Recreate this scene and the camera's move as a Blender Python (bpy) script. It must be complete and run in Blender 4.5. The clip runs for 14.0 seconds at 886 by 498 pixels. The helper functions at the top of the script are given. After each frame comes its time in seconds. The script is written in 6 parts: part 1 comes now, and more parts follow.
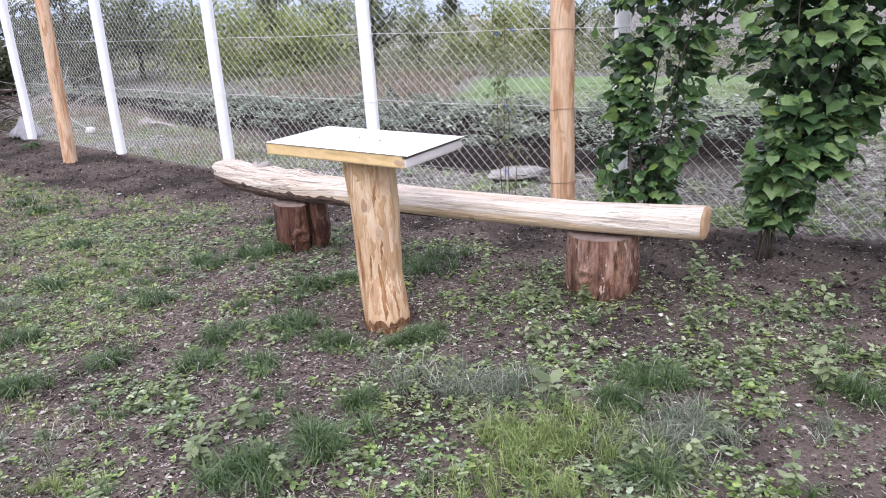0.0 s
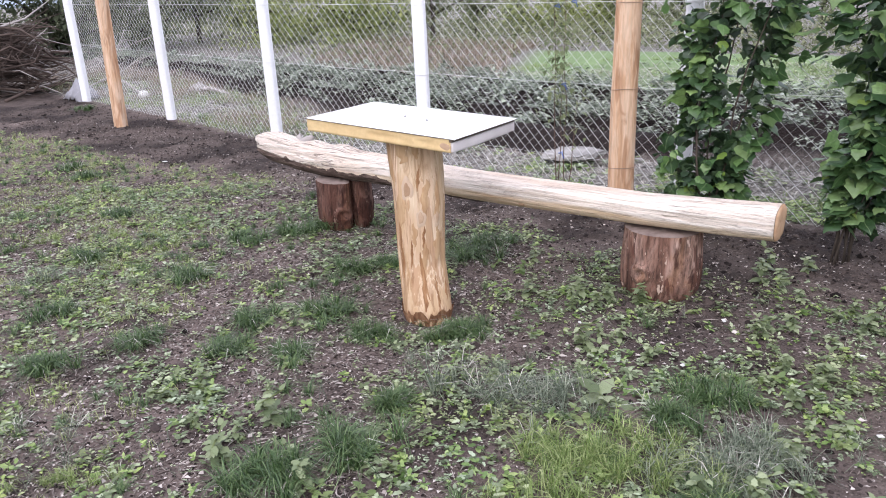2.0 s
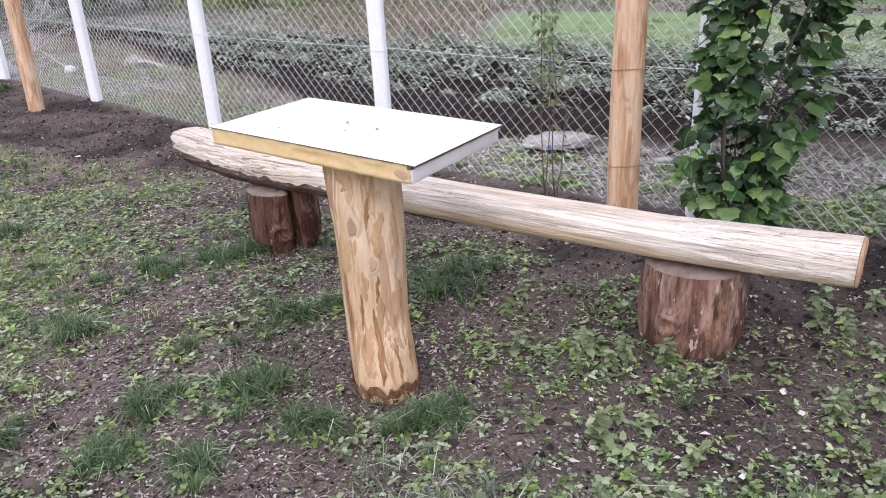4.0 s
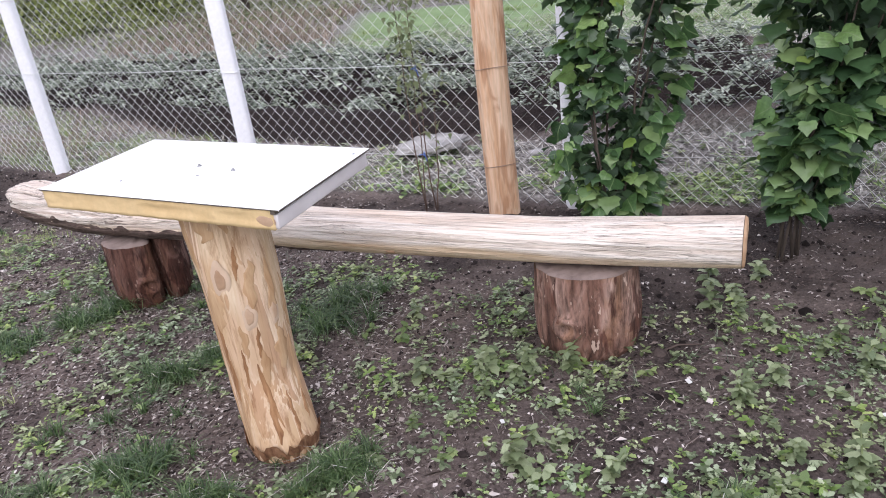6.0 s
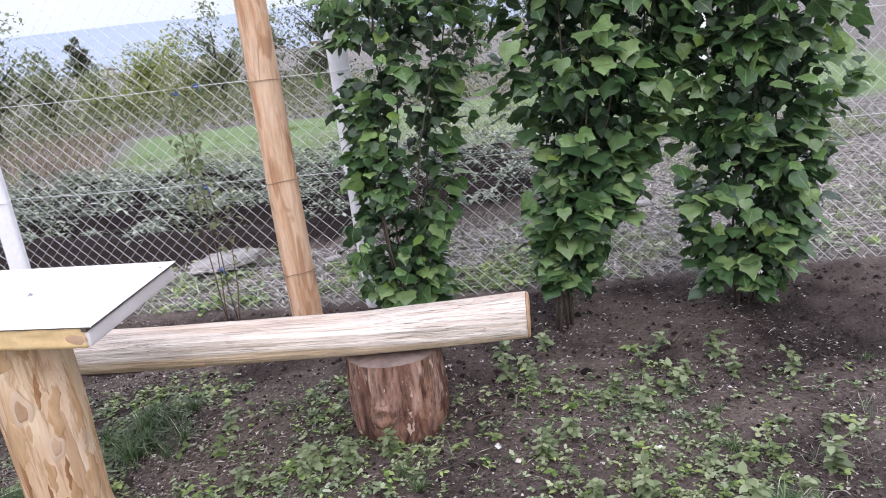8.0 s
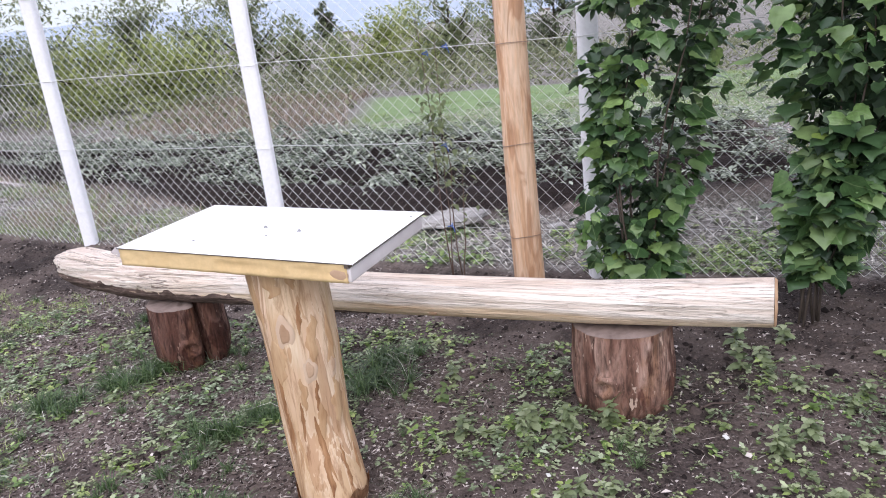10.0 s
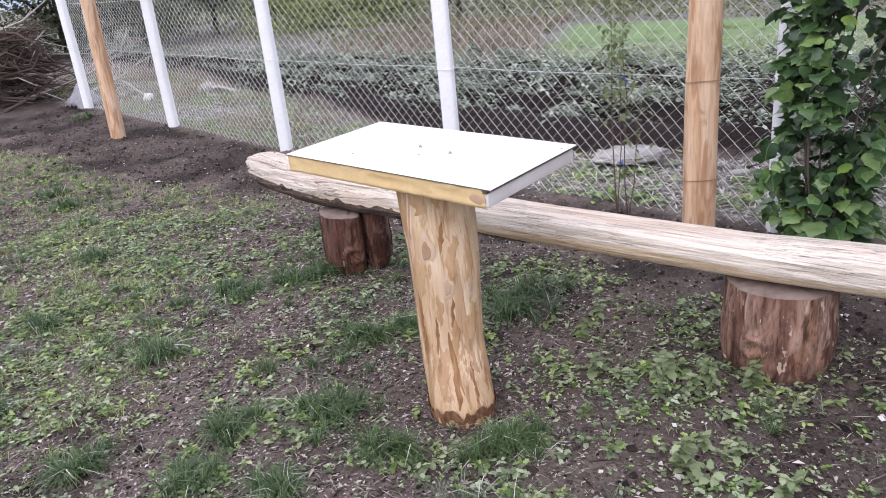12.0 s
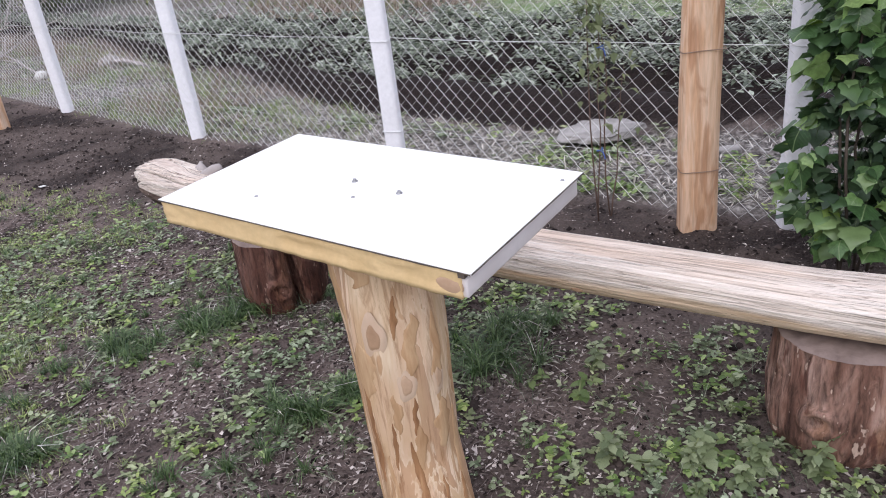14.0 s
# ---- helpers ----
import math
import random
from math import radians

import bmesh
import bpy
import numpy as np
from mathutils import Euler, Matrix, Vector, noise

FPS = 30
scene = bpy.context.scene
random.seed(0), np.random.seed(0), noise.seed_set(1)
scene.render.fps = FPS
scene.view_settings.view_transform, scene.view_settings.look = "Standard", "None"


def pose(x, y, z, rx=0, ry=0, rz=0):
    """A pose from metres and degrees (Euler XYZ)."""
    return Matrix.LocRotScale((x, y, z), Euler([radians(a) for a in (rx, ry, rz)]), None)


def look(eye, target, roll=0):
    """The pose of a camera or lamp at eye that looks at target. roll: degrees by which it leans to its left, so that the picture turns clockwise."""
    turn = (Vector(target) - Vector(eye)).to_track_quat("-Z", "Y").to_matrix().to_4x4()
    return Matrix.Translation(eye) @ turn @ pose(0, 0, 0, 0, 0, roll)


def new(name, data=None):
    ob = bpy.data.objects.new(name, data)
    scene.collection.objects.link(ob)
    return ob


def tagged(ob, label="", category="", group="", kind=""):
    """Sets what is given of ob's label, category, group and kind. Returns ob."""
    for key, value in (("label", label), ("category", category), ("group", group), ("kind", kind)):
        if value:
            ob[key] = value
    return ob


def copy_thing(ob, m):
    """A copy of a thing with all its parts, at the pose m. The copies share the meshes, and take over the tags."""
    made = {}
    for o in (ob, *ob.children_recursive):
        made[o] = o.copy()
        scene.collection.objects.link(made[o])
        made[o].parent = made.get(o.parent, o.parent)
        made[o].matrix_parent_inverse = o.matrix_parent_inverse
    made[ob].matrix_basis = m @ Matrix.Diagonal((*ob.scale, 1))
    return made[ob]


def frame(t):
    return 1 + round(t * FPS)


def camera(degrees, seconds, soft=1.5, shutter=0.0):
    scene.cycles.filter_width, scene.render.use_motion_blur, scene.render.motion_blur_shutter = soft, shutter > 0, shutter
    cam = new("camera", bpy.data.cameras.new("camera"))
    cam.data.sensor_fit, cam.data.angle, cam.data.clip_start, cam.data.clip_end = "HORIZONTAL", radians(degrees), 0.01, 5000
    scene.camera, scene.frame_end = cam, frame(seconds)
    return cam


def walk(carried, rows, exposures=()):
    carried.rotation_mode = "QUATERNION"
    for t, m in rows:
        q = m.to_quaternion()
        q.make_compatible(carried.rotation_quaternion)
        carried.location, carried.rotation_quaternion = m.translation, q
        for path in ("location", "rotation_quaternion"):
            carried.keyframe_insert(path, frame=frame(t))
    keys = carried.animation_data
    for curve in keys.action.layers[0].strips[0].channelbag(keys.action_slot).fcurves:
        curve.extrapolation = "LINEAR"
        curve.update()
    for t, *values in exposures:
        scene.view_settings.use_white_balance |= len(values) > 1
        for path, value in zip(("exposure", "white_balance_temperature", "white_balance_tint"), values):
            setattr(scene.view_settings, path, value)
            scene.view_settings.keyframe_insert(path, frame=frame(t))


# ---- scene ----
cam = camera(60.9, 14.0, soft=1.0)
PATH = [
    (0, (0.091, 0.495, 1.279), (0.018, 2.394, 0.657), -3.3),
    (0.5, (0.081, 0.504, 1.279), (0.029, 2.396, 0.631), -2.7),
    (1, (0.078, 0.514, 1.286), (0.03, 2.408, 0.644), -2.8),
    (1.5, (0.079, 0.549, 1.277), (-0.034, 2.424, 0.59), -1.5),
    (2, (0.097, 0.709, 1.281), (-0.108, 2.575, 0.593), -2.3),
    (2.2, (0.113, 0.785, 1.277), (-0.12, 2.652, 0.599), -2.2),
    (4.3, (0.049, 1.612, 1.256), (-0.077, 3.445, 0.466), -2.9),
    (4.5, (0.064, 1.652, 1.258), (-0.071, 3.49, 0.481), -2.7),
    (5, (0.085, 1.715, 1.252), (0.003, 3.526, 0.407), -2.6),
    (5.5, (0.1, 1.713, 1.26), (-0.014, 3.526, 0.422), -6.2),
    (6, (0.078, 1.691, 1.277), (0.235, 3.513, 0.466), -7.3),
    (6.5, (0.01, 1.61, 1.274), (0.371, 3.413, 0.489), -7.8),
    (7, (-0.007, 1.563, 1.284), (0.488, 3.352, 0.54), -8.2),
    (7.2, (0.004, 1.551, 1.29), (0.587, 3.343, 0.621), -7.3),
    (8.25, (0.0, 1.55, 1.288), (0.74, 3.31, 0.69), -7.2),
    (9.3, (-0.005, 1.55, 1.283), (0.508, 3.379, 0.658), -7.1),
    (9.5, (-0.038, 1.542, 1.286), (0.345, 3.403, 0.66), -6.8),
    (10, (-0.087, 1.575, 1.282), (0.113, 3.469, 0.671), -6.6),
    (10.5, (-0.138, 1.581, 1.286), (-0.142, 3.471, 0.633), -4.8),
    (11, (-0.138, 1.568, 1.287), (-0.355, 3.435, 0.604), -3.6),
    (11.5, (-0.04, 1.553, 1.276), (-0.35, 3.398, 0.568), -4.2),
    (12, (0.025, 1.555, 1.276), (-0.277, 3.389, 0.537), -5.7),
    (12.5, (0.053, 1.659, 1.262), (-0.038, 3.474, 0.427), -8.0),
    (13, (-0.008, 1.873, 1.279), (-0.045, 3.697, 0.461), -7.7),
    (13.5, (-0.099, 2.035, 1.271), (-0.257, 3.832, 0.408), -4.3),
    (14, (-0.073, 2.242, 1.258), (-0.233, 4.039, 0.394), -7.3),
]
EXPOSURES = [(t, stops, 6500, 13) for t, stops in ((0, 0.68), (2, 0.68), (5, 0.49), (7, 0.52), (9.5, 0.56), (11, 0.47), (12.5, 0.48), (13, 0.48), (14, 0.26))]
walk(cam, [(t, look(eye, target, roll)) for t, eye, target, roll in PATH], EXPOSURES)

# ---- sky and sun: an overcast day ----
world = bpy.data.worlds.new("overcast_sky")
scene.world = world
world.use_nodes = True
wt = world.node_tree
wn, wl = wt.nodes, wt.links
for n in list(wn):
    wn.remove(n)
w_out, w_bg = wn.new("ShaderNodeOutputWorld"), wn.new("ShaderNodeBackground")
w_sky = wn.new("ShaderNodeTexSky")
w_sky.sky_type, w_sky.sun_disc = "NISHITA", False
w_sky.sun_elevation, w_sky.sun_rotation = radians(36), radians(195)
w_tc, w_sep, w_ramp = wn.new("ShaderNodeTexCoord"), wn.new("ShaderNodeSeparateXYZ"), wn.new("ShaderNodeValToRGB")
w_noise = wn.new("ShaderNodeTexNoise")
w_noise.inputs["Scale"].default_value, w_noise.inputs["Detail"].default_value = 2.5, 5
w_mul, w_mix = wn.new("ShaderNodeMix"), wn.new("ShaderNodeMix")
w_mul.data_type = w_mix.data_type = "RGBA"
w_mul.blend_type = "MULTIPLY"
w_ramp.color_ramp.elements[0].position, w_ramp.color_ramp.elements[0].color = 0.0, (6.2, 6.9, 8.2, 1)
w_ramp.color_ramp.elements[1].position, w_ramp.color_ramp.elements[1].color = 0.7, (14.7, 15.0, 17.4, 1)
w_cloud = wn.new("ShaderNodeValToRGB")
w_cloud.color_ramp.elements[0].position, w_cloud.color_ramp.elements[0].color = 0.3, (0.86, 0.87, 0.9, 1)
w_cloud.color_ramp.elements[1].position, w_cloud.color_ramp.elements[1].color = 0.7, (1.06, 1.06, 1.06, 1)
wl.new(w_tc.outputs["Generated"], w_sep.inputs[0])
wl.new(w_tc.outputs["Generated"], w_noise.inputs["Vector"])
wl.new(w_sep.outputs["Z"], w_ramp.inputs[0])
wl.new(w_noise.outputs["Fac"], w_cloud.inputs[0])
w_mul.inputs["Factor"].default_value = 1.0
wl.new(w_ramp.outputs[0], w_mul.inputs["A"])
wl.new(w_cloud.outputs[0], w_mul.inputs["B"])
w_mix.inputs["Factor"].default_value = 0.85          # cloud cover over the clear sky
wl.new(w_sky.outputs[0], w_mix.inputs["A"])
wl.new(w_mul.outputs["Result"], w_mix.inputs["B"])
wl.new(w_mix.outputs["Result"], w_bg.inputs["Color"])
w_bg.inputs["Strength"].default_value = 0.1
wl.new(w_bg.outputs[0], w_out.inputs["Surface"])

sun = new("sun", bpy.data.lights.new("sun", "SUN"))
sun.data.energy, sun.data.angle, sun.data.color = 1.0, radians(40), (1.0, 0.985, 0.985)
sun.matrix_world = look((-3, -7, 8), (0, 4, 0))


# ---- materials ----
class Mat:
    """A node material with short ways to add nodes."""

    def __init__(self, name, rough=0.8, metal=0.0, spec=0.3):
        self.m = bpy.data.materials.new(name)
        self.m.use_nodes = True
        self.t = self.m.node_tree
        self.p = self.t.nodes["Principled BSDF"]
        self.p.inputs["Roughness"].default_value = rough
        self.p.inputs["Metallic"].default_value = metal
        self.p.inputs["Specular IOR Level"].default_value = spec
        self.tc = self.t.nodes.new("ShaderNodeTexCoord")

    def link(self, a, b):
        self.t.links.new(a, b)

    def coord(self, scale=(1, 1, 1), kind="Object"):
        n = self.t.nodes.new("ShaderNodeMapping")
        n.inputs["Scale"].default_value = scale
        self.link(self.tc.outputs[kind], n.inputs["Vector"])
        return n.outputs[0]

    def noise(self, scale, detail=4, vec=None, rough=0.55, distort=0.0):
        n = self.t.nodes.new("ShaderNodeTexNoise")
        n.inputs["Scale"].default_value, n.inputs["Detail"].default_value = scale, detail
        n.inputs["Roughness"].default_value, n.inputs["Distortion"].default_value = rough, distort
        self.link(vec if vec is not None else self.coord(), n.inputs["Vector"])
        return n.outputs["Fac"]

    def cells(self, scale, vec=None, out="Distance"):
        n = self.t.nodes.new("ShaderNodeTexVoronoi")
        n.inputs["Scale"].default_value = scale
        self.link(vec if vec is not None else self.coord(), n.inputs["Vector"])
        return n.outputs[out]

    def ramp(self, fac, *stops):
        n = self.t.nodes.new("ShaderNodeValToRGB")
        e = n.color_ramp.elements
        while len(e) < len(stops):
            e.new(0.5)
        for el, (pos, col) in zip(e, stops):
            el.position = pos
            el.color = (*col, 1) if isinstance(col, tuple) else (col, col, col, 1)
        self.link(fac, n.inputs[0])
        return n.outputs[0]

    def mix(self, fac, a, b, blend="MIX"):
        n = self.t.nodes.new("ShaderNodeMix")
        n.data_type, n.blend_type = "RGBA", blend
        for value, socket in ((fac, n.inputs["Factor"]), (a, n.inputs["A"]), (b, n.inputs["B"])):
            if isinstance(value, (int, float)):
                socket.default_value = value
            elif isinstance(value, tuple):
                socket.default_value = (*value, 1)
            else:
                self.link(value, socket)
        return n.outputs["Result"]

    def island(self):
        return self.t.nodes.new("ShaderNodeNewGeometry").outputs["Random Per Island"]

    def each(self):
        return self.t.nodes.new("ShaderNodeObjectInfo").outputs["Random"]

    def attr(self, name):
        n = self.t.nodes.new("ShaderNodeAttribute")
        n.attribute_name = name
        s = self.t.nodes.new("ShaderNodeSeparateColor")
        self.link(n.outputs["Color"], s.inputs[0])
        return s.outputs

    def colour(self, c):
        if isinstance(c, tuple):
            self.p.inputs["Base Color"].default_value = (*c, 1)
        else:
            self.link(c, self.p.inputs["Base Color"])
        return self

    def bump(self, h, strength=0.4, dist=0.01):
        n = self.t.nodes.new("ShaderNodeBump")
        n.inputs["Strength"].default_value, n.inputs["Distance"].default_value = strength, dist
        self.link(h, n.inputs["Height"])
        self.link(n.outputs[0], self.p.inputs["Normal"])
        return self

    def thin(self, c, share=0.3):
        """Light shines through a leaf."""
        tr, mx = self.t.nodes.new("ShaderNodeBsdfTranslucent"), self.t.nodes.new("ShaderNodeMixShader")
        self.link(c, tr.inputs["Color"])
        mx.inputs[0].default_value = share
        self.link(self.p.outputs[0], mx.inputs[1])
        self.link(tr.outputs[0], mx.inputs[2])
        self.link(mx.outputs[0], self.t.nodes["Material Output"].inputs["Surface"])
        return self


def leaf_material(name, a, b, c, rough=0.5, spec=0.4, grain=60, share=0.25, single=False, tinted=0.0):
    q = Mat(name, rough, 0, spec)
    f = q.each() if single else q.island()
    base = q.ramp(f, (0.0, a), (0.5, b), (1.0, c))
    spot = q.ramp(q.noise(grain, 3), (0.3, 0.72), (0.7, 1.12))
    col = q.mix(1.0, base, spot, "MULTIPLY")
    tint = q.ramp(q.noise(3.5, 3), (0.36, (0.86, 0.93, 1.1)), (0.5, (1.0, 1.0, 1.0)), (0.64, (1.15, 1.06, 0.8)))
    col = q.mix(tinted, col, tint, "MULTIPLY")
    q.colour(col).thin(col, share)
    return q.m


M_GRASS = leaf_material("grass_blade", (0.03, 0.066, 0.02), (0.078, 0.142, 0.045), (0.19, 0.265, 0.11), 0.45, 0.5, 25)
M_GRASS_GREY = leaf_material("blue_green_grass_blade", (0.06, 0.085, 0.05), (0.15, 0.185, 0.12), (0.38, 0.41, 0.3), 0.45, 0.5, 25)
M_GRASS_NEW = leaf_material("fresh_grass_blade", (0.1, 0.165, 0.035), (0.22, 0.305, 0.085), (0.44, 0.48, 0.22), 0.5, 0.4, 25)
M_STALK = leaf_material("dead_stalk", (0.15, 0.115, 0.085), (0.28, 0.22, 0.17), (0.44, 0.37, 0.3), 0.85, 0.2, 20, 0.1)
M_STRAW = leaf_material("dry_straw", (0.2, 0.17, 0.14), (0.5, 0.46, 0.4), (0.8, 0.77, 0.7), 0.8, 0.2, 40, 0.1)
M_LITTER = leaf_material("dead_leaf_litter", (0.05, 0.037, 0.031), (0.23, 0.182, 0.16), (0.68, 0.61, 0.56), 0.85, 0.2, 40, 0.05)
M_WEED = leaf_material("weed_leaf", (0.075, 0.13, 0.03), (0.205, 0.305, 0.085), (0.45, 0.54, 0.21), 0.5, 0.4, 50, tinted=0.5)
M_WEED_DULL = leaf_material("dusty_weed_leaf", (0.075, 0.1, 0.045), (0.235, 0.285, 0.15), (0.5, 0.56, 0.36), 0.55, 0.35, 50, tinted=0.5)
M_POTATO = leaf_material("potato_leaf", (0.07, 0.09, 0.06), (0.235, 0.275, 0.19), (0.52, 0.57, 0.45), 0.42, 0.55, 20, 0.15)


def veined_leaf_material():
    """A broad leaf with a pale midrib and slanting side veins; local y runs from stalk to tip."""
    q = Mat("bush_leaf", 0.36, 0, 0.6)
    base = q.ramp(q.each(), (0.0, (0.032, 0.075, 0.026)), (0.45, (0.082, 0.165, 0.055)), (0.8, (0.155, 0.275, 0.085)), (1.0, (0.29, 0.42, 0.14)))
    sx = q.t.nodes.new("ShaderNodeSeparateXYZ")
    q.link(q.tc.outputs["Object"], sx.inputs[0])

    def calc(op, a, b=0.0):
        n = q.t.nodes.new("ShaderNodeMath")
        n.operation = op
        for value, socket in zip((a, b), n.inputs):
            if isinstance(value, (int, float)):
                socket.default_value = value
            else:
                q.link(value, socket)
        return n.outputs[0]

    across = calc("ABSOLUTE", sx.outputs["X"])
    ribs = calc("SINE", calc("MULTIPLY", calc("SUBTRACT", sx.outputs["Y"], calc("MULTIPLY", across, 0.7)), 40.0))
    vein = q.ramp(ribs, (0.86, 0.0), (0.98, 0.16))
    mid = q.ramp(across, (0.008, 0.8), (0.03, 0.0))
    col = q.mix(mid, q.mix(vein, base, (0.2, 0.29, 0.14)), (0.24, 0.32, 0.15))
    col = q.mix(1.0, col, q.ramp(q.noise(4, 4), (0.3, 0.65), (0.7, 1.2)), "MULTIPLY")
    q.colour(col).thin(col, 0.3)
    q.bump(ribs, 0.08, 0.01)
    return q.m


M_BUSH = veined_leaf_material()
# inner leaves: the shrub's inside shade is put into a darker green
M_BUSH_SHADED = leaf_material("shade_darkened_inner_leaf", (0.025, 0.05, 0.025), (0.045, 0.085, 0.04), (0.1, 0.16, 0.075), 0.45, 0.5, 30, 0.2)
M_BUSH_NEW = leaf_material("young_bush_leaf", (0.17, 0.28, 0.05), (0.22, 0.33, 0.07), (0.28, 0.37, 0.1), 0.45, 0.4, 30, 0.35, True)
M_TREE_A = leaf_material("tree_leaf", (0.17, 0.205, 0.105), (0.25, 0.29, 0.15), (0.35, 0.38, 0.215), 0.7, 0.2, 5, 0.5)
M_TREE_B = leaf_material("yellow_green_leaf", (0.25, 0.295, 0.1), (0.35, 0.4, 0.145), (0.46, 0.49, 0.21), 0.7, 0.2, 5, 0.5)
M_TREE_C = leaf_material("dark_tree_leaf", (0.1, 0.122, 0.075), (0.15, 0.175, 0.105), (0.23, 0.255, 0.155), 0.7, 0.2, 5, 0.45)


def ground_material():
    q = Mat("garden_soil", 0.92, 0, 0.2)
    z = q.attr("zone")
    fine, mid = q.noise(140, 6, rough=0.7), q.noise(18, 5)
    clod = q.cells(55)
    soil = q.ramp(fine, (0.38, (0.004, 0.0033, 0.003)), (0.5, (0.025, 0.0185, 0.0165)), (0.68, (0.12, 0.09, 0.08)))
    soil = q.mix(q.ramp(mid, (0.38, 0.0), (0.62, 1.0)), soil, q.mix(0.5, soil, (0.03, 0.022, 0.019)))
    chips = q.ramp(q.cells(150, out="Color"), (0.86, 0.0), (0.94, 1.0))
    dark = q.ramp(q.cells(110, out="Color"), (0.2, 1.0), (0.3, 0.0))
    dry = q.mix(chips, q.mix(0.48, soil, (0.36, 0.275, 0.245)), (0.5, 0.44, 0.41))
    dry = q.mix(dark, dry, (0.025, 0.018, 0.016))
    near = q.mix(q.ramp(q.noise(3.2, 4), (0.28, 0.0), (0.55, 1.0)), soil, dry)
    near = q.mix(z["Red"], near, q.mix(q.mix(0.6, q.ramp(q.noise(2.0, 3), (0.4, 0.0), (0.6, 1.0)), chips, "MULTIPLY"), soil, (0.36, 0.28, 0.24)))
    moist = q.mix(1.0, soil, (0.72, 0.66, 0.66), "MULTIPLY")
    near = q.mix(q.ramp(z["Red"], (0.84, 0.0), (1.0, 1.0)), near, moist)
    straw = q.ramp(q.noise(34, 6, q.coord((1, 0.5, 1)), 0.75), (0.36, (0.04, 0.034, 0.03)), (0.5, (0.17, 0.152, 0.138)), (0.64, (0.52, 0.49, 0.45)))
    straw = q.mix(q.ramp(q.noise(1.3, 4), (0.48, 0.0), (0.7, 0.35)), straw, (0.085, 0.1, 0.055))
    col = q.mix(z["Green"], near, straw)
    lawn = q.ramp(q.noise(3.0, 6, rough=0.65), (0.3, (0.14, 0.2, 0.09)), (0.7, (0.22, 0.3, 0.14)))
    col = q.mix(z["Blue"], col, lawn)
    q.colour(col)
    h = q.mix(0.5, fine, clod)
    return q.bump(h, 1.0, 0.02).m


M_GROUND = ground_material()
M_GROUND_CLOD = leaf_material("soil_crumb", (0.011, 0.008, 0.007), (0.032, 0.0235, 0.021), (0.105, 0.08, 0.07), 0.95, 0.15, 120, 0.0)


def peeled_log_material():
    """Pale barkless wood with long fine checks and a smooth tan lower flank; local x runs along the log."""
    q = Mat("peeled_log_wood", 0.72, 0, 0.25)
    grain = q.noise(12, 7, q.coord((0.14, 9, 9)), 0.65, 0.4)
    pale = q.ramp(grain, (0.25, (0.6, 0.47, 0.38)), (0.42, (0.78, 0.66, 0.56)), (0.58, (0.85, 0.76, 0.67)), (0.8, (0.9, 0.84, 0.77)))
    tan = q.ramp(q.noise(7, 5, q.coord((0.2, 5, 5)), 0.55, 0.4), (0.3, (0.58, 0.4, 0.25)), (0.5, (0.74, 0.57, 0.4)), (0.75, (0.82, 0.68, 0.52)))
    along = q.t.nodes.new("ShaderNodeSeparateXYZ")
    q.link(q.tc.outputs["Object"], along.inputs[0])
    level = q.t.nodes.new("ShaderNodeMath")
    level.operation = "MULTIPLY_ADD"
    q.link(q.noise(2.5, 3, q.coord((0.5, 1, 1))), level.inputs[0])
    level.inputs[1].default_value = 0.07
    q.link(along.outputs["Z"], level.inputs[2])
    flank = q.ramp(level.outputs[0], (0.367, 1.0), (0.38, 0.0))
    col = q.mix(flank, pale, tan)
    warm = q.ramp(q.noise(2.6, 4, q.coord((0.5, 2.5, 2.5))), (0.52, 0.0), (0.7, 0.5))
    col = q.mix(warm, col, (0.72, 0.5, 0.35))
    check = q.noise(8, 3, q.coord((0.07, 8.5, 8.5)), 0.5, 0.8)
    line = q.ramp(check, (0.486, 0.0), (0.5, 0.9), (0.514, 0.0))
    some = q.ramp(q.noise(5, 2, q.coord((0.7, 2.5, 2.5))), (0.46, 0.0), (0.55, 1.0))
    line = q.mix(1.0, line, some, "MULTIPLY")
    line = q.mix(1.0, line, q.ramp(flank, (0.0, 1.0), (1.0, 0.25)), "MULTIPLY")
    hair = q.ramp(q.noise(26, 3, q.coord((0.06, 8, 8)), 0.5, 0.5), (0.48, 0.0), (0.5, 0.5), (0.52, 0.0))
    line = q.mix(1.0, line, hair, "LIGHTEN")
    col = q.mix(line, col, (0.2, 0.125, 0.085))
    old = q.ramp(along.outputs["X"], (0.75, 1.0), (1.0, 0.12))
    furrow = q.noise(4.2, 3, q.coord((0.4, 4.5, 4.5)), 0.5, 1.0)
    deep = q.mix(1.0, q.ramp(furrow, (0.465, 0.0), (0.495, 0.85), (0.525, 0.0)), old, "MULTIPLY")
    col = q.mix(q.mix(1.0, q.ramp(furrow, (0.52, 0.0), (0.66, 0.5)), old, "MULTIPLY"), col, (0.55, 0.41, 0.34))
    col = q.mix(deep, col, (0.12, 0.07, 0.05))
    line = q.mix(1.0, line, deep, "LIGHTEN")
    q.colour(col)
    inv = q.mix(line, grain, (0.0, 0.0, 0.0))
    return q.bump(inv, 0.8, 0.014).m


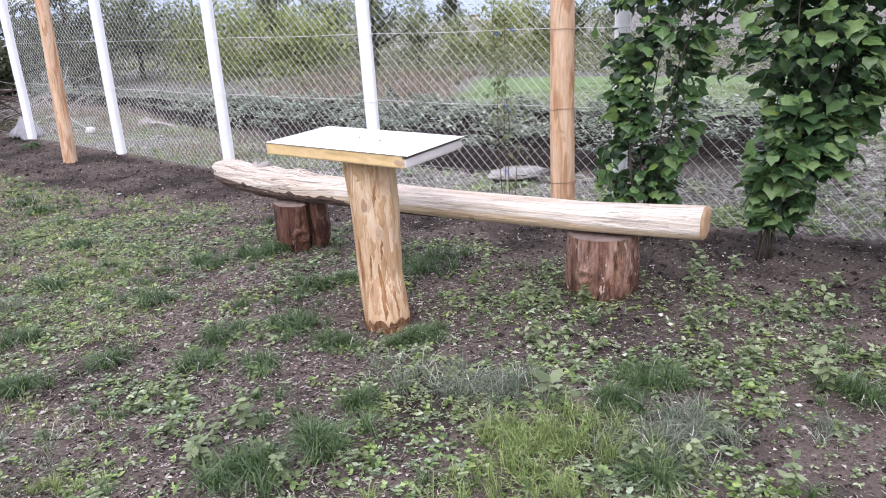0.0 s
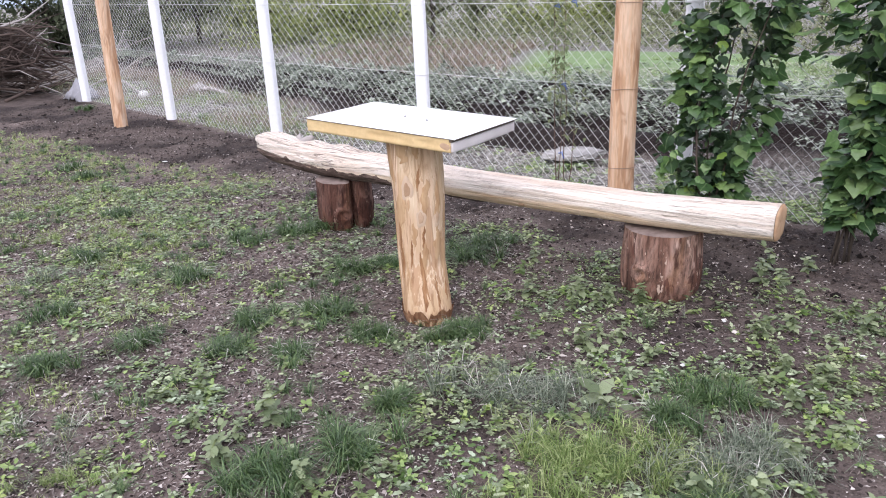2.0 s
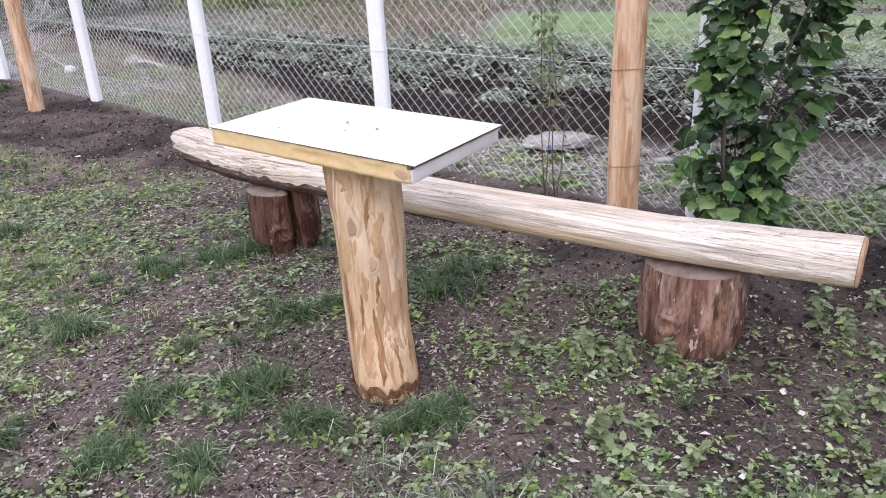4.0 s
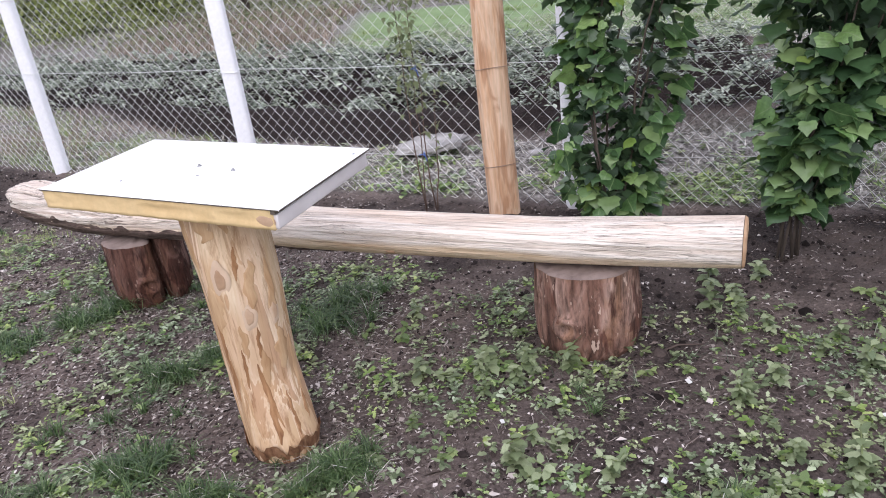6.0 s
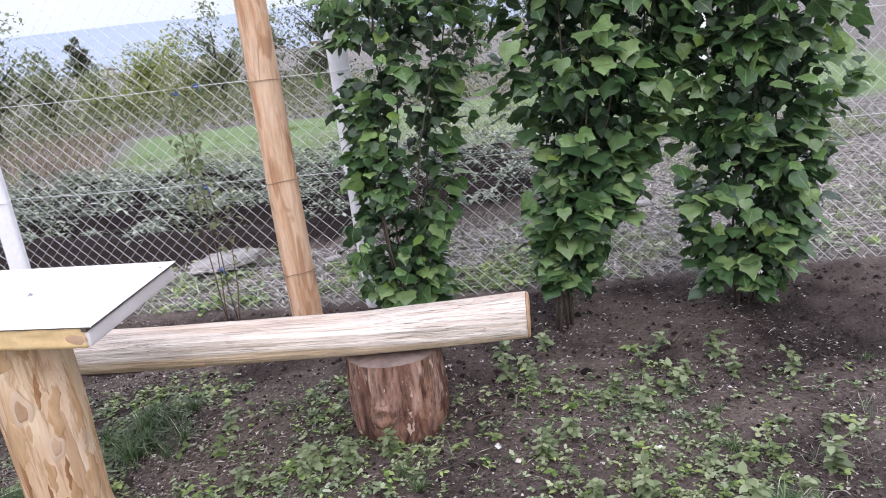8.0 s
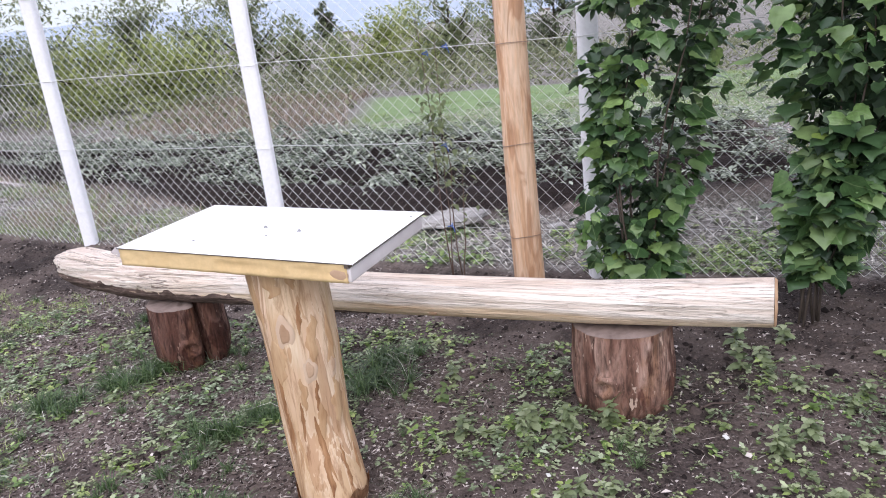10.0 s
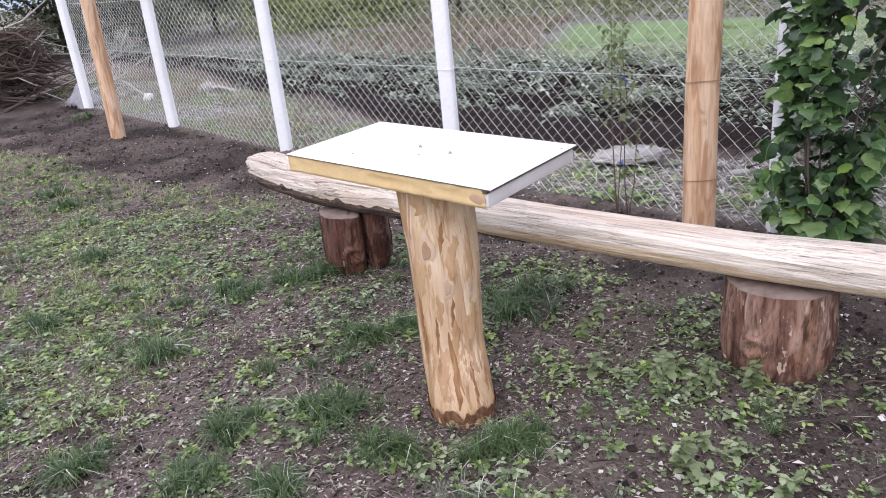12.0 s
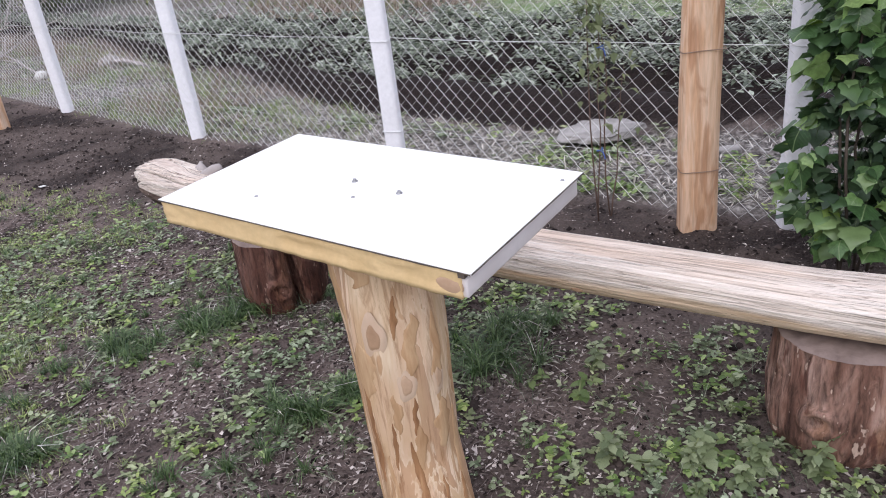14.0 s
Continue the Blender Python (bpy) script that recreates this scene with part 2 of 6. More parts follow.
def bark_material(name, dark, mid, light, stretch=(6, 6, 0.8)):
    q = Mat(name, 0.88, 0, 0.2)
    n = q.noise(7, 7, q.coord(stretch), 0.65, 0.8)
    col = q.ramp(n, (0.25, dark), (0.5, mid), (0.75, light))
    fine = q.noise(80, 4)
    col = q.mix(0.5, col, q.ramp(fine, (0.3, 0.35), (0.7, 1.0)), "MULTIPLY")
    q.colour(col)
    return q.bump(n, 0.8, 0.02).m


def leg_material():
    """Cream and ochre sapwood of a peeled trunk, tinged with inner bark."""
    q = Mat("peeled_trunk_wood", 0.6, 0, 0.3)
    grain = q.noise(8, 5, q.coord((5, 5, 0.5)), 0.6, 0.3)
    wood = q.ramp(grain, (0.3, (0.58, 0.41, 0.26)), (0.5, (0.7, 0.53, 0.36)), (0.72, (0.78, 0.64, 0.48)))
    ochre = q.ramp(q.noise(3.4, 4, q.coord((2.4, 2.4, 0.8)), 0.55, 0.5), (0.44, 0.0), (0.55, 0.8))
    wood = q.mix(ochre, wood, (0.56, 0.37, 0.21))
    rosy = q.ramp(q.noise(4.0, 3, q.coord((3, 3, 0.7))), (0.5, 0.0), (0.62, 0.6))
    wood = q.mix(rosy, wood, (0.74, 0.52, 0.38))
    patch = q.noise(4.4, 4, q.coord((4.6, 4.6, 0.6)), 0.6, 0.6)
    f = q.ramp(patch, (0.545, 0.0), (0.56, 0.6))
    edge = q.ramp(patch, (0.5, 0.0), (0.545, 0.5), (0.56, 0.0))
    wood = q.mix(edge, wood, (0.84, 0.7, 0.53))
    brown = q.ramp(q.noise(14, 4, q.coord((3, 3, 0.5))), (0.3, (0.33, 0.165, 0.08)), (0.7, (0.5, 0.29, 0.155)))
    col = q.mix(f, wood, brown)
    stain = q.ramp(q.noise(2.2, 5, q.coord((1.6, 1.6, 0.9)), 0.6, 0.7), (0.42, 0.0), (0.6, 0.55))
    col = q.mix(stain, col, (0.5, 0.31, 0.17))
    streaks = q.ramp(q.noise(9, 6, q.coord((6, 6, 0.35)), 0.7, 0.4), (0.36, (0.52, 0.4, 0.32)), (0.5, (1.0, 1.0, 1.0)))
    col = q.mix(0.8, col, streaks, "MULTIPLY")
    q.colour(col)
    return q.bump(q.mix(f, grain, (0.8, 0.8, 0.8)), 0.35, 0.006).m


def inner_bark_material(name, dark, mid, light):
    """Brown inner bark left on peeled wood, streaked upwards."""
    q = Mat(name, 0.7, 0, 0.25)
    n = q.noise(12, 5, q.coord((4, 4, 0.6)), 0.6, 0.5)
    col = q.ramp(n, (0.3, dark), (0.5, mid), (0.72, light))
    q.colour(col)
    return q.bump(n, 0.4, 0.004).m


def stump_material(name, shade):
    """Weathered wood half stripped of its bark: pale pinkish flanks, brown patches, flecks."""
    q = Mat(name, 0.82, 0, 0.22)
    n = q.noise(4.2, 6, q.coord((2.4, 2.4, 0.9)), 0.6, 0.8)
    col = q.ramp(n, (0.3, (0.085, 0.05, 0.04)), (0.43, (0.24, 0.145, 0.11)), (0.53, (0.38, 0.265, 0.215)), (0.7, (0.56, 0.45, 0.39)))
    tan = q.ramp(q.noise(4, 4, q.coord((2.2, 2.2, 1.3)), 0.55, 0.5), (0.52, 0.0), (0.62, 0.6))
    col = q.mix(tan, col, (0.31, 0.18, 0.1))
    bark = q.ramp(q.noise(5.5, 4, q.coord((2.0, 2.0, 0.8)), 0.6, 0.6), (0.56, 0.0), (0.6, 0.8))
    col = q.mix(bark, col, (0.13, 0.06, 0.045))
    fine = q.noise(20, 5, q.coord((3, 3, 0.6)), 0.65, 0.5)
    col = q.mix(0.75, col, q.ramp(fine, (0.36, 0.2), (0.56, 1.12)), "MULTIPLY")
    fleck = q.ramp(q.noise(55, 3, q.coord((1, 1, 0.4))), (0.64, 0.0), (0.68, 0.9))
    col = q.mix(fleck, col, (0.66, 0.56, 0.47))
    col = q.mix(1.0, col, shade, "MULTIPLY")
    q.colour(col)
    return q.bump(q.mix(0.6, n, fine), 1.0, 0.025).m


def plank_material(name, a, b, c):
    q = Mat(name, 0.65, 0, 0.25)
    n = q.noise(4, 6, q.coord((6, 6, 0.45)), 0.6, 0.6)
    col = q.ramp(n, (0.3, a), (0.48, b), (0.68, c))
    flame = q.ramp(q.noise(2.6, 4, q.coord((4, 4, 0.7)), 0.55, 1.2), (0.44, 0.0), (0.5, 0.65), (0.58, 0.0))
    col = q.mix(flame, col, c)
    streak = q.ramp(q.noise(3.5, 4, q.coord((5, 5, 0.8)), 0.5, 0.8), (0.54, 0.0), (0.6, 0.75))
    col = q.mix(streak, col, a)
    knot = q.ramp(q.cells(3.2, q.coord((1, 1, 0.55))), (0.03, 1.0), (0.1, 0.0))
    col = q.mix(knot, col, (0.25, 0.12, 0.05))
    fine = q.ramp(q.noise(30, 4, q.coord((3, 3, 0.3)), 0.6), (0.35, 0.72), (0.6, 1.05))
    col = q.mix(0.6, col, fine, "MULTIPLY")
    q.colour(col)
    return q.bump(n, 0.4, 0.008).m


def worn_material(name, base, dirt, scale=6, rough=0.6, metal=0.0, amount=0.5, spec=0.3, fine=60, bump=0.2):
    q = Mat(name, rough, metal, spec)
    f = q.ramp(q.noise(scale, 6, rough=0.65), (0.42, 0.0), (0.75, amount))
    col = q.mix(f, base, dirt)
    g = q.noise(fine, 4)
    col = q.mix(0.35, col, q.ramp(g, (0.3, 0.75), (0.7, 1.0)), "MULTIPLY")
    q.colour(col)
    return q.bump(g, bump, 0.004).m


M_LOG = peeled_log_material()
M_LOG_END = worn_material("log_end_grain", (0.52, 0.34, 0.21), (0.36, 0.19, 0.1), 20, 0.8, amount=0.8)
M_LOG_BARK = bark_material("grey_log_bark", (0.028, 0.018, 0.015), (0.125, 0.085, 0.07), (0.34, 0.25, 0.21), (0.8, 9, 9))
M_LEG = leg_material()
M_BARK_TAN = inner_bark_material("tan_inner_bark", (0.36, 0.2, 0.1), (0.48, 0.3, 0.165), (0.58, 0.4, 0.24))
M_BARK_BROWN = inner_bark_material("brown_inner_bark", (0.2, 0.09, 0.042), (0.33, 0.17, 0.08), (0.46, 0.27, 0.14))
M_FOOT_BARK = bark_material("red_brown_bark", (0.1, 0.045, 0.025), (0.3, 0.15, 0.08), (0.5, 0.3, 0.17))
M_KNOT_TAN = worn_material("tan_knot", (0.53, 0.36, 0.24), (0.4, 0.24, 0.14), 40, 0.7)
M_KNOT_PALE = worn_material("pale_knot_rim", (0.62, 0.455, 0.33), (0.54, 0.36, 0.24), 30, 0.65)
M_KNOT = worn_material("brown_knot", (0.44, 0.28, 0.175), (0.32, 0.18, 0.1), 40, 0.7)
M_STUMP = stump_material("weathered_stump_wood", (0.86, 0.74, 0.7))
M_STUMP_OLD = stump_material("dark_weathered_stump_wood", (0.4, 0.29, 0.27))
M_STUMP_TOP = worn_material("sawn_stump_top", (0.24, 0.18, 0.155), (0.1, 0.07, 0.06), 18, 0.85, amount=0.9)
M_POST_WOOD = plank_material("peeled_post_wood", (0.42, 0.22, 0.12), (0.62, 0.38, 0.23), (0.74, 0.54, 0.39))
M_POST_WHITE = worn_material("whitewashed_post", (0.88, 0.87, 0.89), (0.68, 0.67, 0.68), 7, 0.75, amount=0.35)
M_WIRE = worn_material("galvanised_wire", (0.84, 0.84, 0.83), (0.68, 0.68, 0.66), 3, 0.5, 0.0)
M_WIRE_RUST = worn_material("rusty_tie_wire", (0.3, 0.2, 0.14), (0.42, 0.36, 0.3), 30, 0.6, 0.3)
M_SHEET = worn_material("white_painted_sheet", (0.86, 0.86, 0.83), (0.8, 0.79, 0.73), 3, 0.45, spec=0.4, bump=0.05)
# cut sheet edge; also the dark colour for the shaded gap below it
M_EDGE_AND_GAP = worn_material("dark_cut_edge_and_gap_shade", (0.1, 0.08, 0.07), (0.2, 0.15, 0.11), 20, 0.6)
M_FOIL = worn_material("grey_lilac_panel_edge", (0.74, 0.68, 0.67), (0.55, 0.49, 0.48), 15, 0.6)
M_FOAM = worn_material("yellow_insulation_foam", (0.73, 0.53, 0.28), (0.55, 0.35, 0.15), 9, 0.9, amount=0.5, fine=90, bump=0.2)
M_SCREW = worn_material("zinc_screw", (0.35, 0.35, 0.36), (0.2, 0.18, 0.16), 60, 0.45, 0.7)
M_STONE = worn_material("grey_stone", (0.36, 0.34, 0.32), (0.11, 0.105, 0.1), 8, 0.9, amount=0.8, bump=0.7)
M_WHITE_SCRAP = worn_material("white_scrap", (0.66, 0.65, 0.62), (0.6, 0.58, 0.53), 30, 0.8)
M_STEM = worn_material("reddish_cane", (0.13, 0.085, 0.065), (0.1, 0.06, 0.045), 25, 0.75)
M_STEM_GREEN = worn_material("green_stem", (0.16, 0.2, 0.08), (0.14, 0.12, 0.06), 25, 0.7)
M_BUSH_OUT = leaf_material("outer_bush_leaf", (0.03, 0.068, 0.028), (0.09, 0.17, 0.065), (0.25, 0.36, 0.14), 0.38, 0.6, 20, 0.3)
M_CANE = worn_material("grey_brown_cane", (0.09, 0.07, 0.055), (0.045, 0.034, 0.027), 25, 0.8)
M_SCRUB = leaf_material("hedge_scrub_leaf", (0.12, 0.14, 0.075), (0.2, 0.22, 0.12), (0.31, 0.32, 0.19), 0.8, 0.15, 5, 0.3)
M_TRUNK = bark_material("tree_bark", (0.03, 0.025, 0.02), (0.075, 0.06, 0.05), (0.15, 0.13, 0.11))
M_DEADWOOD = worn_material("dead_branches", (0.1, 0.072, 0.06), (0.045, 0.033, 0.028), 8, 0.9)
M_STICK_GREY = worn_material("grey_dead_branch", (0.42, 0.38, 0.36), (0.25, 0.21, 0.19), 12, 0.85)
M_BLUE = worn_material("blue_plastic_tie", (0.08, 0.16, 0.5), (0.05, 0.1, 0.3), 30, 0.5)
M_PLASTIC = worn_material("clouded_plastic_sheet", (0.3, 0.29, 0.31), (0.2, 0.19, 0.2), 9, 0.5)
# blue-grey hill colour has the haze of distance mixed in
M_HILL = worn_material("haze_tinted_hills", (0.36, 0.41, 0.49), (0.29, 0.35, 0.42), 0.004, 1.0, spec=0.0, fine=0.02, bump=0)
M_HOUSE = worn_material("pale_house_wall", (0.6, 0.58, 0.55), (0.5, 0.47, 0.43), 0.1, 0.9, bump=0)


# ---- building blocks ----
def hashed(ix, iy, seed):
    h = (ix.astype(np.int64) * 374761393 + iy.astype(np.int64) * 668265263 + seed * 144269504) & 0xFFFFFFFF
    h = ((h ^ (h >> 13)) * 1274126177) & 0xFFFFFFFF
    return ((h ^ (h >> 16)) & 0xFFFF) / 65535.0


def lumps(x, y, size, seed=1, octaves=4):
    """Smooth uneven values, 0 to 1, over the plan."""
    total, weight, amp = 0.0, 0.0, 1.0
    x, y = np.asarray(x, float) / size, np.asarray(y, float) / size
    for o in range(octaves):
        ix, iy = np.floor(x), np.floor(y)
        fx, fy = x - ix, y - iy
        fx, fy = fx * fx * (3 - 2 * fx), fy * fy * (3 - 2 * fy)
        a, b = hashed(ix, iy, seed + o), hashed(ix + 1, iy, seed + o)
        c, d = hashed(ix, iy + 1, seed + o), hashed(ix + 1, iy + 1, seed + o)
        total = total + amp * ((a * (1 - fx) + b * fx) * (1 - fy) + (c * (1 - fx) + d * fx) * fy)
        weight, amp, x, y = weight + amp, amp * 0.5, x * 2.03 + 17, y * 2.03 + 31
    return total / weight


def ease(a, b, x):
    t = np.clip((np.asarray(x, float) - a) / (b - a), 0, 1)
    return t * t * (3 - 2 * t)


FENCE_X = [-9.0, -5.1, -1.93, 0.68, 2.35, 6.0]
FENCE_Y = [12.4, 9.3, 6.75, 4.93, 4.05, 2.2]


def past_fence(x, y):
    """Metres beyond the fence; below nought on the garden's side."""
    return (np.asarray(y, float) - np.interp(x, FENCE_X, FENCE_Y)) * 0.79


def field_start(x):
    """How far beyond the fence the dug field begins."""
    return np.interp(x, [-5, -2.8, -1.8, -1, 0.2, 1, 2, 4], [1.75, 1.28, 0.98, 0.74, 0.74, 0.9, 1.05, 1.15])


def field_share(x, y):
    """1 inside the potato field."""
    v = past_fence(x, y)
    start = field_start(x)
    return ease(start - 0.04, start + 0.06, v) * ease(0.1, -0.1, v - np.interp(x, [-6, -2, 1], [2.7, 3.2, 3.3])) * ease(3.0, 2.6, x - 0.35 * (y - 6)) * ease(-9.5, -8.8, x)


def ground_height(x, y):
    v = past_fence(x, y)
    near = np.hypot(x, y - 4) < 14
    h = (lumps(x, y, 0.9, 3) - 0.5) * 0.04
    bare = bed_share(x, y)
    h = h + near * ((lumps(x, y, 0.16, 11, 2) - 0.5) * 0.018 + (lumps(x, y, 0.055, 12, 2) - 0.5) * (0.016 + 0.02 * bare))
    h = h - 0.03 * np.exp(-(((x + 0.28) / 0.3) ** 2 + ((y - 3.42) / 0.3) ** 2))
    f = field_share(x, y)
    h = h + f * (0.075 * np.cos((v - 1.75) * 2 * math.pi / 0.62) + 0.05 + (lumps(x, y, 0.15, 21, 3) - 0.5) * 0.08)
    d = np.maximum(v - 6.5, 0)
    h = h - 0.075 * np.minimum(d, 25) - 0.028 * np.clip(d - 25, 0, 2200)
    return h


def bed_share(x, y):
    """1 on the bare dug strip along the fence."""
    v = past_fence(x, y)
    wide = np.interp(x, [-5, -2.3, 0, 1.3, 2.5], [1.25, 0.9, 0.68, 0.75, 0.8]) + (lumps(x, y, 0.5, 5) - 0.5) * 0.5
    return ease(-wide - 0.12, -wide + 0.12, v) * ease(0.1, -0.05, v)


def link_mesh(name, verts, faces, material, parent=None, smooth=False):
    me = bpy.data.meshes.new(name)
    me.from_pydata([tuple(v) for v in verts], [], [tuple(f) for f in faces])
    me.materials.append(material)
    if smooth:
        me.polygons.foreach_set("use_smooth", [True] * len(me.polygons))
    ob = new(name, me)
    ob.parent = parent
    return ob


def quick_mesh(name, verts, tris, material):
    """One mesh out of numpy arrays of corners and triangles."""
    me = bpy.data.meshes.new(name)
    n, k = len(verts), len(tris)
    me.vertices.add(n)
    me.vertices.foreach_set("co", np.ascontiguousarray(verts, dtype=np.float32).ravel())
    me.loops.add(3 * k)
    me.loops.foreach_set("vertex_index", np.ascontiguousarray(tris, dtype=np.int32).ravel())
    me.polygons.add(k)
    me.polygons.foreach_set("loop_start", np.arange(0, 3 * k, 3, dtype=np.int32))
    me.update(calc_edges=True)
    me.validate()
    me.materials.append(material)
    return me


def part(name, bm, material, parent=None, label="", smooth=True):
    me = bpy.data.meshes.new(name)
    bm.to_mesh(me)
    bm.free()
    me.materials.append(material)
    if smooth:
        me.polygons.foreach_set("use_smooth", [True] * len(me.polygons))
    ob = new(name, me)
    ob.parent = parent
    if label:
        ob["label"] = label
    return ob


def thing(name, label, category, at=(0, 0, 0), rz=0, group="", kind=""):
    ob = new(name)
    ob.empty_display_size = 0.1
    ob.matrix_basis = pose(*at, 0, 0, rz)
    return tagged(ob, label, category, group, kind)


def tube(points, radii, sides=8, caps=True, jitter=0.0, seed=0, bm=None):
    """A tapered tube along a line of points."""
    bm = bm or bmesh.new()
    rnd = random.Random(seed)
    pts = [Vector(p) for p in points]
    rings = []
    for i, p in enumerate(pts):
        d = (pts[min(i + 1, len(pts) - 1)] - pts[max(i - 1, 0)]).normalized()
        a = d.orthogonal().normalized() if abs(d.z) < 0.95 else Vector((1, 0, 0)).cross(d).normalized()
        if abs(d.z) < 0.95:
            a = Vector((0, 0, 1)).cross(d).normalized()
        b = d.cross(a)
        r = radii[i] if isinstance(radii, (list, tuple)) else radii
        ring = []
        for k in range(sides):
            w = 2 * math.pi * k / sides
            rr = r * (1 + jitter * (rnd.random() - 0.5))
            ring.append(bm.verts.new(p + a * math.cos(w) * rr + b * math.sin(w) * rr))
        rings.append(ring)
    for r0, r1 in zip(rings, rings[1:]):
        for k in range(sides):
            bm.faces.new((r0[k], r0[(k + 1) % sides], r1[(k + 1) % sides], r1[k]))
    if caps:
        bm.faces.new(rings[0][::-1])
        bm.faces.new(rings[-1])
    return bm


def box(size, at=(0, 0, 0), bevel=0.0, segments=2):
    bm = bmesh.new()
    bmesh.ops.create_cube(bm, size=1.0, matrix=Matrix.Translation(at) @ Matrix.Diagonal((*size, 1)))
    if bevel:
        bmesh.ops.bevel(bm, geom=bm.edges[:], offset=bevel, segments=segments, affect="EDGES", profile=0.5)
    return bm


def scatter(name, shapes, pos, yaw, tilt, size, material):
    """Many copies of small shapes (corners, triangles) as one mesh."""
    rng = np.random.default_rng(len(pos))
    pick = rng.integers(0, len(shapes), len(pos))
    vs, ts, base = [], [], 0
    for s, (sv, st) in enumerate(shapes):
        sel = np.nonzero(pick == s)[0]
        if not len(sel):
            continue
        cy, sy = np.cos(yaw[sel]), np.sin(yaw[sel])
        cx, sx = np.cos(tilt[sel]), np.sin(tilt[sel])
        k = size[sel][:, None]
        x, y, z = sv[None, :, 0] * k, sv[None, :, 1] * k, sv[None, :, 2] * k
        y, z = y * cx[:, None] - z * sx[:, None], y * sx[:, None] + z * cx[:, None]
        x, y = x * cy[:, None] - y * sy[:, None], x * sy[:, None] + y * cy[:, None]
        v = np.stack((x, y, z), -1) + pos[sel][:, None, :]
        vs.append(v.reshape(-1, 3))
        ts.append((st[None] + base + len(sv) * np.arange(len(sel))[:, None, None]).reshape(-1, 3))
        base += len(sel) * len(sv)
    return new(name, quick_mesh(name, np.concatenate(vs), np.concatenate(ts), material))


def small_leaf(length=1.0, width=0.6, fold=0.12, droop=0.2):
    """A folded leaf from its stalk at the origin, along y: six corners, four triangles."""
    w = width / 2
    v = np.array([(0, 0, 0), (-w, 0.42 * length, fold), (w, 0.42 * length, fold), (0, 0.45 * length, 0.0),
                  (0, length, -droop)], float)
    t = np.array([(0, 3, 1), (0, 2, 3), (1, 3, 4), (3, 2, 4)])
    return v, t


def round_leaf(length=1.0, width=0.9, cup=0.1, lobes=0.0):
    """A broad leaf folded along its midrib, from its stalk at the origin along y: six corners, four triangles."""
    w = width * length / 2
    v = np.array([(0, 0, 0.02), (0, 1.0, -cup * 0.5), (-0.85 * w, 0.25 + lobes, cup), (-w * 0.8, 0.7 - lobes, cup), (0.85 * w, 0.25 + lobes, cup), (w * 0.8, 0.7 - lobes, cup)], float)
    v[:, 1:] *= length
    return v, np.array([(0, 1, 3), (0, 3, 2), (0, 5, 1), (0, 4, 5)])


def toothed_leaf(length=1.0, width=0.7, cup=0.1, droop=0.1):
    """A broad toothed leaf along y, folded along its midrib: ten corners, eight triangles."""
    w = width * length / 2
    v = np.array([(0, 0, 0.02), (0, 0.45, -droop * 0.2), (0, 1.0, -droop), (-0.85 * w, 0.16, cup * 0.8), (-0.7 * w, 0.42, cup * 0.4), (-0.95 * w, 0.58, cup * 0.7),
                  (0.85 * w, 0.16, cup * 0.8), (0.7 * w, 0.42, cup * 0.4), (0.95 * w, 0.58, cup * 0.7)], float)
    v[:, 1:] *= length
    return v, np.array([(0, 1, 3), (3, 1, 4), (4, 1, 5), (1, 2, 5), (0, 6, 1), (6, 7, 1), (7, 8, 1), (1, 8, 2)])


def merged(parts):
    vs, ts, base = [], [], 0
    for v, t in parts:
        vs.append(v)
        ts.append(t + base)
        base += len(v)
    return np.concatenate(vs), np.concatenate(ts)


def turned(shape, yaw=0.0, tilt=0.0, size=1.0, at=(0, 0, 0)):
    v, t = shape
    v = v * size
    c, s = math.cos(tilt), math.sin(tilt)
    v = np.stack((v[:, 0], v[:, 1] * c - v[:, 2] * s, v[:, 1] * s + v[:, 2] * c), -1)
    c, s = math.cos(yaw), math.sin(yaw)
    v = np.stack((v[:, 0] * c - v[:, 1] * s, v[:, 0] * s + v[:, 1] * c, v[:, 2]), -1)
    return v + np.array(at), t


def rosette(seed, leaves=9, spread=1.0, leaf=round_leaf):
    """A low weed: leaves round a short stem, one unit across."""
    r = random.Random(seed)
    out = []
    for i in range(leaves):
        up = r.random()
        out.append(turned(leaf(0.46, r.uniform(0.4, 0.78), r.uniform(0.02, 0.14), r.uniform(-0.05, 0.14)),
                          i * 2.4 + r.uniform(-0.4, 0.4), r.uniform(-0.25, 0.4), r.uniform(0.6, 1.1),
                          (r.uniform(-0.18, 0.18) * spread, r.uniform(-0.18, 0.18) * spread, 0.05 + 0.4 * up)))
    return merged(out)


